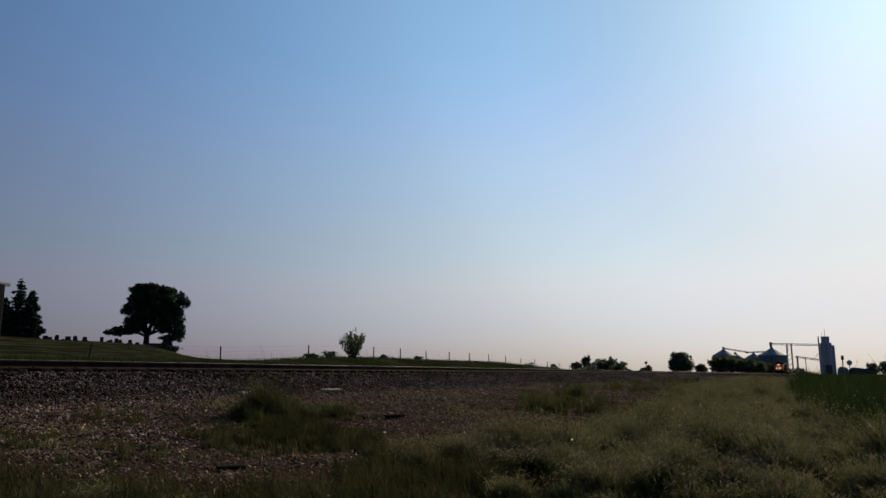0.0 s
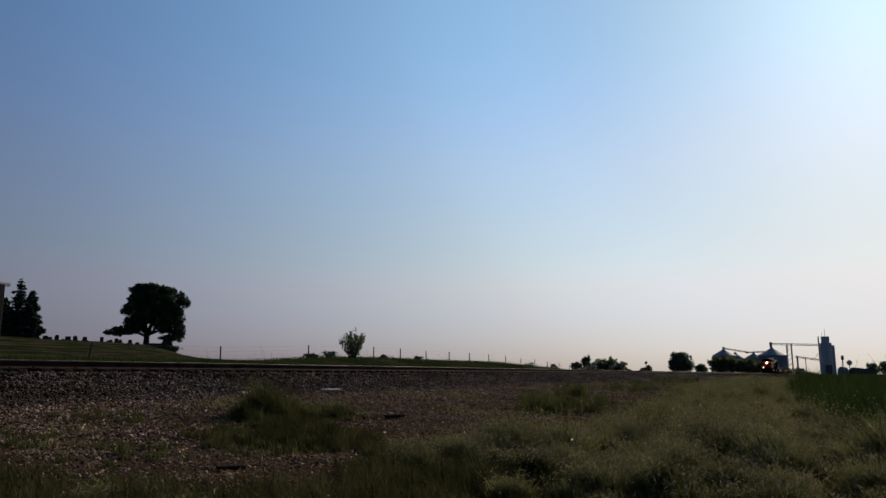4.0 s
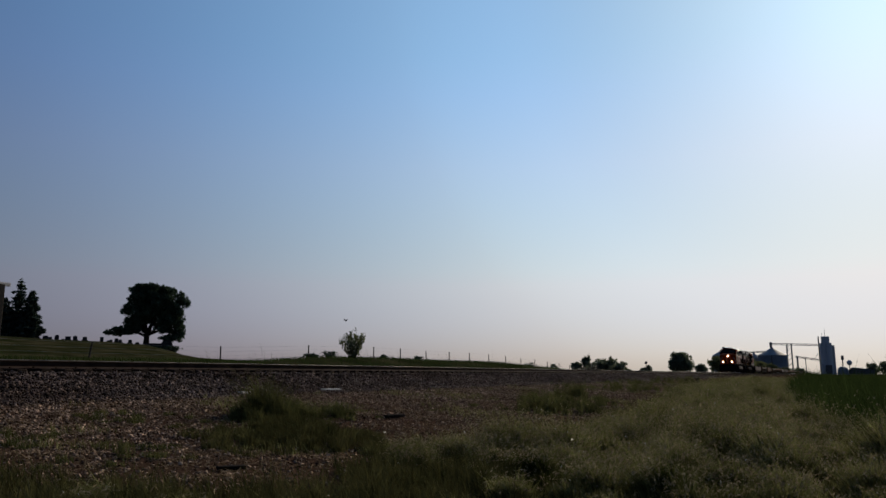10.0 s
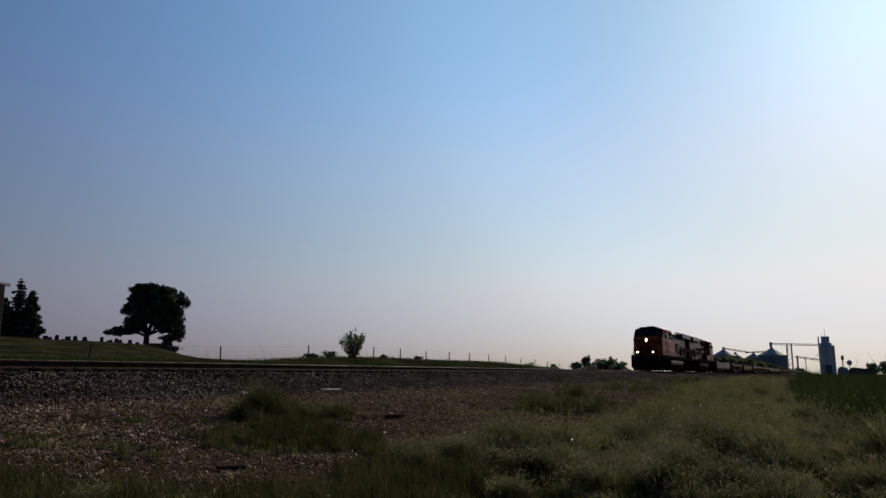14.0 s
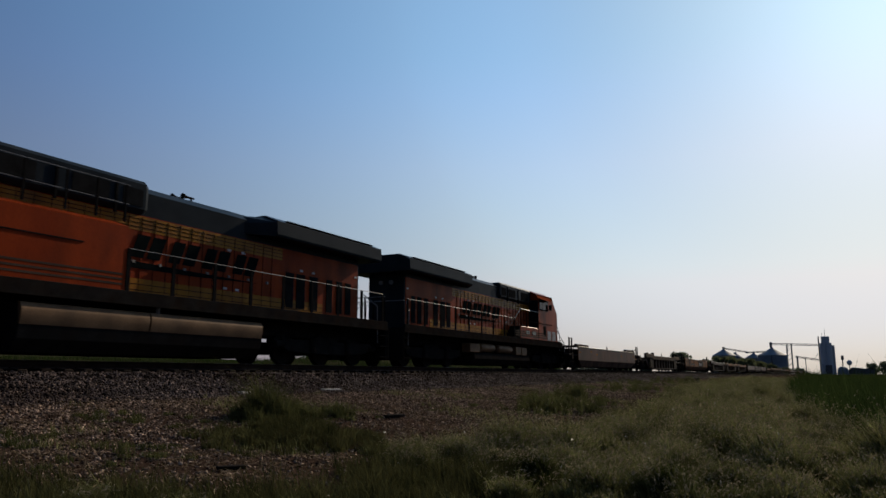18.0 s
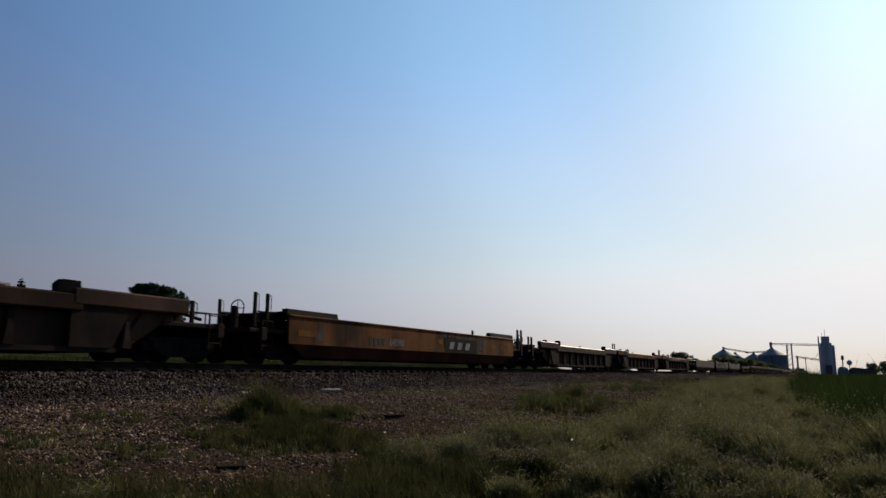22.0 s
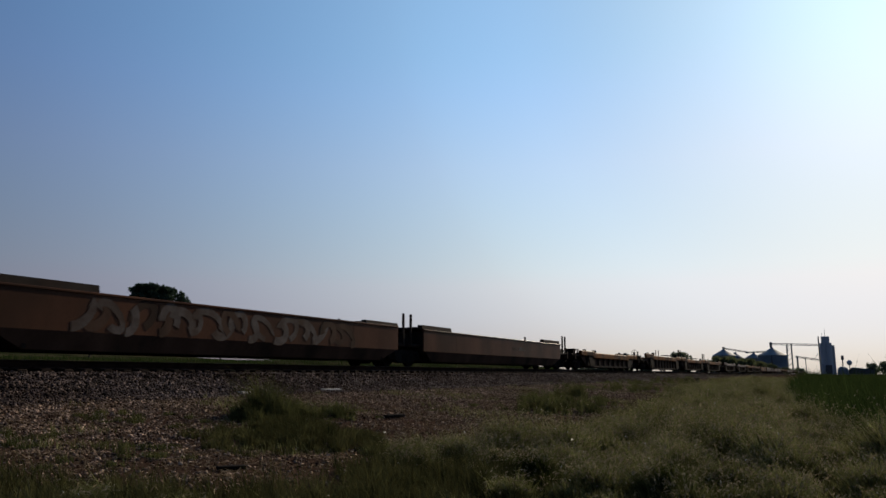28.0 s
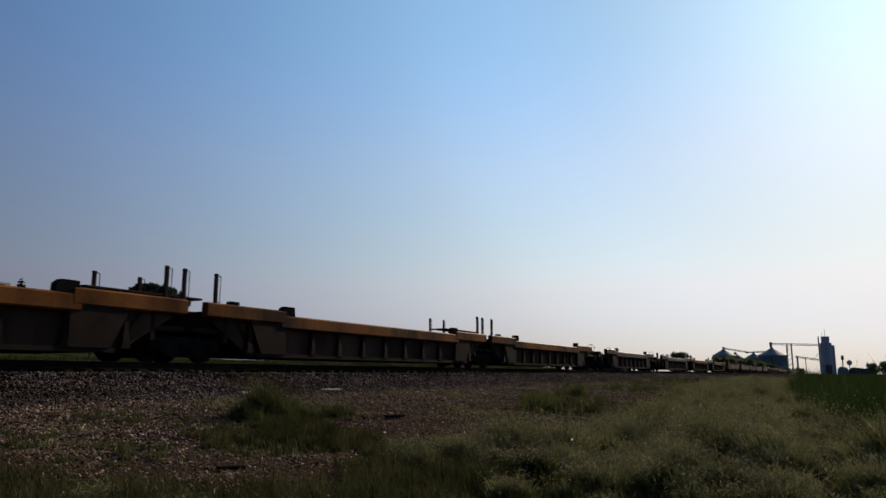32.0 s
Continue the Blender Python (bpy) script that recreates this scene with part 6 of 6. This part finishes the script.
        number_text(T, "645981", -3.55, 0.84)
    if art == "graffiti":
        random.seed(21)
        x = -6.3
        while x < 4.3:
            w = random.uniform(0.5, 0.95)
            stroke(T, x, w)
            x += w * random.uniform(0.45, 0.95)
    if art == "marks":
        for x, w, z in ((-8.6, 0.45, 1.2), (-5.9, 0.5, 1.28), (-4.4, 0.4, 1.12), (3.0, 0.4, 1.15), (7.4, 0.35, 1.2), (8.2, 0.45, 1.02)):
            part("yellow_patch", Shape().box(x, x + w, -1.4765, -1.471, z, z + 0.1), M_YELLOW, T, "small yellow marking")
    if art == "number":
        bars(T, 0.1, 1.02, 4, 0.13, 0.2)
        bars(T, 1.0, 1.02, 6, 0.12, 0.2)
    return T


def bars(T, x, z, count, w, h):
    """Plain bars for marks that stand for lettering."""
    for i in range(count):
        part("marking_bar", Shape().box(x + i * w * 1.35, x + i * w * 1.35 + w, -1.478, -1.471, z, z + h), M_SPRAY, T, "faded grey marking bar")


def number_text(T, text, x, z):
    curve = bpy.data.curves.new("car_number", "FONT")
    curve.body, curve.size, curve.extrude = text, 0.38, 0.003
    me = bpy.data.meshes.new_from_object(bpy.data.objects.new("car_number", curve))
    me.materials.append(M_PALE)
    part("car_number", me, None, T, "faded white car number", at=pose(x, -1.474, z, 90, 0, 0))


def stroke(T, x, w):
    """One sprayed shape: a thick bent ribbon, no letters."""
    s = Shape()
    z0, z1 = random.uniform(0.74, 0.84), random.uniform(1.36, 1.5)
    a0, a1 = random.uniform(-2.6, -0.4), random.uniform(2.0, 5.2)
    thick, n = random.uniform(0.08, 0.13), 10
    lean = random.uniform(-0.3, 0.3)
    mid, rx, rz = (z0 + z1) / 2, w / 2, (z1 - z0) / 2
    edge = []
    for i in range(n + 1):
        a = a0 + a1 * i / n
        u, v = math.cos(a), math.sin(a)
        edge.append(((x + rx + (rx - thick) * u + lean * v, mid + (rz - thick) * v), (x + rx + (rx + thick) * u + lean * v, mid + (rz + thick) * v)))
    y0 = -1.4775 - random.uniform(0, 0.004)
    for (p, q), (r, t) in zip(edge, edge[1:]):
        s.put([(p[0], y0, p[1]), (q[0], y0, q[1]), (t[0], y0, t[1]), (r[0], y0, r[1]), (p[0], -1.471, p[1]), (q[0], -1.471, q[1]), (t[0], -1.471, t[1]), (r[0], -1.471, r[1])],
              [(0, 1, 2, 3), (1, 5, 6, 2), (0, 3, 7, 4)])
    part("spray_stroke", s, random.choice((M_SPRAY, M_SPRAY, M_SPRAY, M_SOOT_SHADE)), T, "faded pale spray-paint stroke")


def ribbed_well(length, paint, label, front_joint, rear_joint, own_truck, tall=False, low=0.0, ends="bare"):
    """A well unit with upright ribs below a heavy top chord; low: by how much its chords sit lower. x runs back along the train."""
    T = thing("well_car", label, "well car", "train")
    h = length / 2
    a, b = -h + (0.35 if front_joint else 2.0), h - (0.35 if rear_joint else 2.2)
    rib_mesh = {}
    for k in (-1, 1):
        # shade under the overhanging chord is put into the sheet's dark colour
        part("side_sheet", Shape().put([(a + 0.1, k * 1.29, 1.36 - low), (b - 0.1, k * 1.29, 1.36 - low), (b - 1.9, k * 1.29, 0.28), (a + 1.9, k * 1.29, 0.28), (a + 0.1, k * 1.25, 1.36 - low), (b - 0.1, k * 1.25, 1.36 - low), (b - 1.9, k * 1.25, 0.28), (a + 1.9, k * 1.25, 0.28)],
             [(0, 1, 2, 3), (7, 6, 5, 4), (0, 4, 5, 1), (1, 5, 6, 2), (2, 6, 7, 3), (3, 7, 4, 0)]), M_SOOT_SHADE, T, "recessed side sheet, coloured dark for the chord's shade")
        part("top_chord", Shape().prism([(k * 1.3, 1.16 - low), (k * 1.46, 1.16 - low), (k * 1.5, 1.2 - low), (k * 1.5, 1.52 - low), (k * 1.46, 1.56 - low), (k * 1.3, 1.56 - low)], 0, a + 3.1, b - 3.1), paint, T, "heavy painted top chord")
        for x0, x1 in ((a, a + 3.3), (b - 3.3, b)):
            part("raised_chord", Shape().prism([(k * 1.28, 1.3 - low), (k * 1.46, 1.3 - low), (k * 1.505, 1.34 - low), (k * 1.505, 1.66 - low * 1.25), (k * 1.46, 1.7 - low * 1.25), (k * 1.28, 1.7 - low * 1.25)], 0, x0, x1), paint, T, "raised chord at the unit's end")
        for x0, x1, e in ((a + 1.75, a + 3.35, 0.5), (b - 3.35, b - 1.75, -0.5)):
            sec = [(x0 + max(e, 0), 0.36), (x1 + min(e, 0), 0.36), (x1, 1.31 - low), (x0, 1.31 - low)]
            part("gusset_plate", Shape().prism(sec, 1, k * 1.4, k * 1.462), M_CAR_DARK, T, "dark gusset plate")
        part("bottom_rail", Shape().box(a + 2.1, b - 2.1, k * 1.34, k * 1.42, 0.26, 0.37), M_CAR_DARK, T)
        for x in (a + 3.45, b - 3.45):
            part("guide_block", Shape().prism([(x - 0.3, 1.56 - low), (x + 0.3, 1.56 - low), (x + 0.26, 1.84 - 1.45 * low), (x - 0.18, 1.84 - 1.45 * low), (x - 0.3, 1.74 - 1.3 * low)], 1, k * 1.28, k * 1.48), M_BLACK, T, "black guide block")
        part("guide_block", Shape().box(a + 0.9, a + 1.25, k * 1.28, k * 1.46, 1.7 - 1.25 * low, 1.8 - 1.25 * low, 0.01), M_BLACK, T)
        n = int((b - a - 3.6) / 1.42)
        if k not in rib_mesh:
            # a folded web that flares towards the bottom rail
            ring = lambda z, w, d: [(-w * 1.5, k * 1.28, z), (w * 1.5, k * 1.28, z), (w, k * d, z), (-w, k * d, z)]
            levels = [ring(0.37, 0.13, 1.44), ring(0.55, 0.1, 1.44), ring(0.8, 0.065, 1.42), ring(1.18 - low, 0.06, 1.42)]
            faces = [(4 * j + i, 4 * j + (i + 1) % 4, 4 * j + 4 + (i + 1) % 4, 4 * j + 4 + i) for j in range(3) for i in range(4)] + [(0, 1, 2, 3), (12, 13, 14, 15)]
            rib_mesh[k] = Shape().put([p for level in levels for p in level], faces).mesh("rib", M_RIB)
        for i in range(n + 1):
            part("rib", rib_mesh[k], None, T, at=(a + 1.8 + (b - a - 3.6) * i / n, 0, 0))
    part("well_floor", Shape().box(a + 2.2, b - 2.2, -1.3, 1.3, 0.27, 0.34), M_CAR_DARK, T)
    for x, s in ((a + 2.0, 1), (b - 2.0, -1)):
        part("well_end", Shape().prism([(x, 0.28), (x + s * 0.1, 0.28), (x - s * 0.6, 1.25), (x - s * 0.7, 1.25)], 1, -1.32, 1.32), M_CAR_DARK, T)
    end_gear(T, -h, -1, front_joint, tall, not front_joint, True, ends)
    end_gear(T, h, 1, rear_joint, tall, False, True, ends)
    if own_truck and rear_joint:
        car_truck(T, h)
    return T


def build_train():
    lead = locomotive("orange and dark green diesel locomotive, headlights lit, leading the train", "7572")
    MOVERS.append((lead, 11.15, 180))
    trail = locomotive("orange and dark green diesel locomotive, running backwards behind the first", "")
    MOVERS.append((trail, 33.45, 0))
    cuts = [44.6, 66.1, 88.3, 111.3, 131.5, 150.1, 171.2, 192.3, 210.5, 232.0, 253.1, 274.5, 293.8, 314.3, 336.2]
    S = lambda i, *r: smooth_well(cuts[i + 1] - cuts[i], *r)
    R = lambda i, *r: ribbed_well(cuts[i + 1] - cuts[i], *r)
    units = [
        S(0, M_TAN, "faded tan smooth-sided container well car, empty", False, False, False, "marks"),
        R(1, M_SOOT_SHADE, "sooty brown ribbed container well car, empty", False, False, False),
        S(2, M_AMBER, "weathered yellow smooth-sided well car with an emblem and spray paint", False, False, False, "logo"),
        R(3, M_TAN, "faded brown ribbed well unit, empty, front of three", False, True, True, False, 0.0, "posts"),
        R(4, M_AMBER, "rusty yellow ribbed well unit, empty, middle of three", True, True, True),
        R(5, M_AMBER, "rusty yellow ribbed well unit, empty, rear of three", True, False, False),
        S(6, M_TAN, "faded brown smooth-sided well unit, front of three", False, True, True),
        S(7, M_TAN, "faded brown smooth-sided well unit covered in pale spray paint", True, True, True, "graffiti"),
        S(8, M_TAN, "faded brown smooth-sided well unit with white markings", True, False, False, "number"),
        R(9, M_AMBER, "low rusty yellow ribbed well car, empty", False, False, False, False, 0.26, "rack"),
        R(10, M_AMBER, "rusty yellow ribbed well unit with tall guide posts, front of three", False, True, True, True),
        R(11, M_AMBER, "rusty yellow ribbed well unit with tall guide posts, middle of three", True, True, True, True),
        R(12, M_AMBER, "rusty yellow ribbed well unit with tall guide posts, rear of three", True, False, False, True),
        R(13, M_TAN, "faded brown ribbed container well car, empty", False, False, False, True),
    ]
    for i in range(3):
        x = 0.55 + 0.6 * i
        part("emblem_block", Shape().prism([(x, 0.66), (x + 0.34, 0.66), (x + 0.46, 0.9), (x + 0.1, 0.9)], 1, -1.302, -1.2905), M_SPRAY, units[4], "pale slanted emblem block")
    for i, u in enumerate(units):
        MOVERS.append((u, (cuts[i] + cuts[i + 1]) / 2, 0))
    # the rest of the train, in the same kinds of cars
    at = cuts[-1]
    for i in (3, 4, 5, 2, 6, 7, 8, 0, 10, 11, 12, 6, 7, 8, 1, 3, 4, 5, 0, 6, 7, 8, 1, 10, 11, 12, 2, 3, 4, 5, 6, 7, 8):
        ob = units[i]
        long = cuts[i + 1] - cuts[i]
        MOVERS.append((copy_thing(ob, Matrix.Identity(4)), at + long / 2, 0))
        at += long


# ---- bird ----
BIRD = []


def build_bird():
    bird = thing("bird", "small brown bird flying past above the track", "bird")
    part("body", Shape().lathe([(0.005, -0.16), (0.035, -0.1), (0.055, -0.02), (0.05, 0.06), (0.035, 0.11), (0.03, 0.13), (0.005, 0.17)], 12, axis=0), M_FEATHER, bird, smooth=True)
    part("tail", Shape().prism([(-0.15, -0.02), (-0.15, 0.02), (-0.27, 0.045), (-0.27, -0.045)], 2, -0.004, 0.004), M_FEATHER, bird)
    for k in (-1, 1):
        w = part("wing", Shape().prism([(0.07, 0), (0.06, k * 0.12), (-0.02, k * 0.28), (-0.06, k * 0.12), (-0.06, 0)], 2, -0.006, 0.006), M_FEATHER, bird, at=(0, k * 0.03, 0.02))
        BIRD.append((w, k))
    bird.scale = (0.62, 0.62, 0.62)
    BIRD.append((bird, 0))


build_ground()
build_bed()
build_track()
build_train()
build_elevator()
build_trees()
build_fence()
build_graves()
build_poles()
build_debris()
build_bird()
build_grass()
stones("gravel", "loose brown gravel on the service strip", M_GRAVEL, gravel_places, 150000, 0.017)
stones("pale_stones", "pale stones strewn among the gravel", M_CHALK, pale_places, 20000, 0.0145)
stones("ballast_stones", "crushed grey stones on the ballast shoulder", M_BALLAST, ballast_places, 100000, 0.021, 0.8)


def view_point(px, py, depth):
    """A point before the camera, by its place in the view and its depth."""
    f = 784 / math.tan(radians(62.9) / 2)
    return view @ Vector(((px - 784) / f * depth, -(py - 441) / f * depth, -depth))


def motions():
    for ob, offset, turn in MOVERS:
        walk(ob, [(t, pose(head_at(t) + offset, TRACK_Y, 0, 0, 0, turn)) for t in range(0, 33, 2)])
    # wheels roll with the train: one turn for all that are alike
    for wheels, r in ((LOCO_WHEELS, 0.533), (CAR_WHEELS, 0.46)):
        step = math.degrees(SPEED / r / FPS)
        first = wheels[0]
        walk(first, [(i / FPS, pose(0, 0, 0, 0, -step * i, 0)) for i in range(32 * FPS + 1)])
        keys = first.animation_data
        for box in [o for o in scene.objects if o.name.split(".")[0] == "wheelset" and o is not first and o.data in {w.data for w in wheels}]:
            box.rotation_mode = "QUATERNION"
            box.animation_data_create()
            box.animation_data.action = keys.action
            box.animation_data.action_slot = keys.action_slot
    bird = BIRD[-1][0]
    rows = [(0.0, 392, 639, 50), (8.5, 392, 639, 50), (8.75, 395, 618, 49), (9.0, 400, 605, 48), (9.5, 475, 589, 44), (10.0, 612, 568, 38), (10.5, 806, 546, 33), (11.0, 1049, 511, 29), (11.5, 1341, 484, 25), (12.0, 1690, 455, 21), (13.0, 2800, 400, 16)]
    poses = []
    for i, (t, x, y, d) in enumerate(rows):
        p = view_point(x, y, d)
        q = view_point(*rows[min(i + 1, len(rows) - 1)][1:]) if i + 1 < len(rows) else p + Vector((1, -1, 0))
        way = q - p
        poses.append((t, pose(*p, 0, 0, math.degrees(math.atan2(way.y, way.x)) if way.length > 0.01 else -40)))
    end = poses[-1][1]
    walk(bird, poses + [(32.0, end)])
    for w, k in BIRD[:-1]:
        beat = [(0.0, 60.0), (8.6, 60.0)] + [(8.7 + 0.1 * i, 40.0 if i % 2 else -25.0) for i in range(44)] + [(32.0, 10.0)]
        walk(w, [(t, pose(0, k * 0.03, 0.02, k * a, 0, 0)) for t, a in beat])


motions()
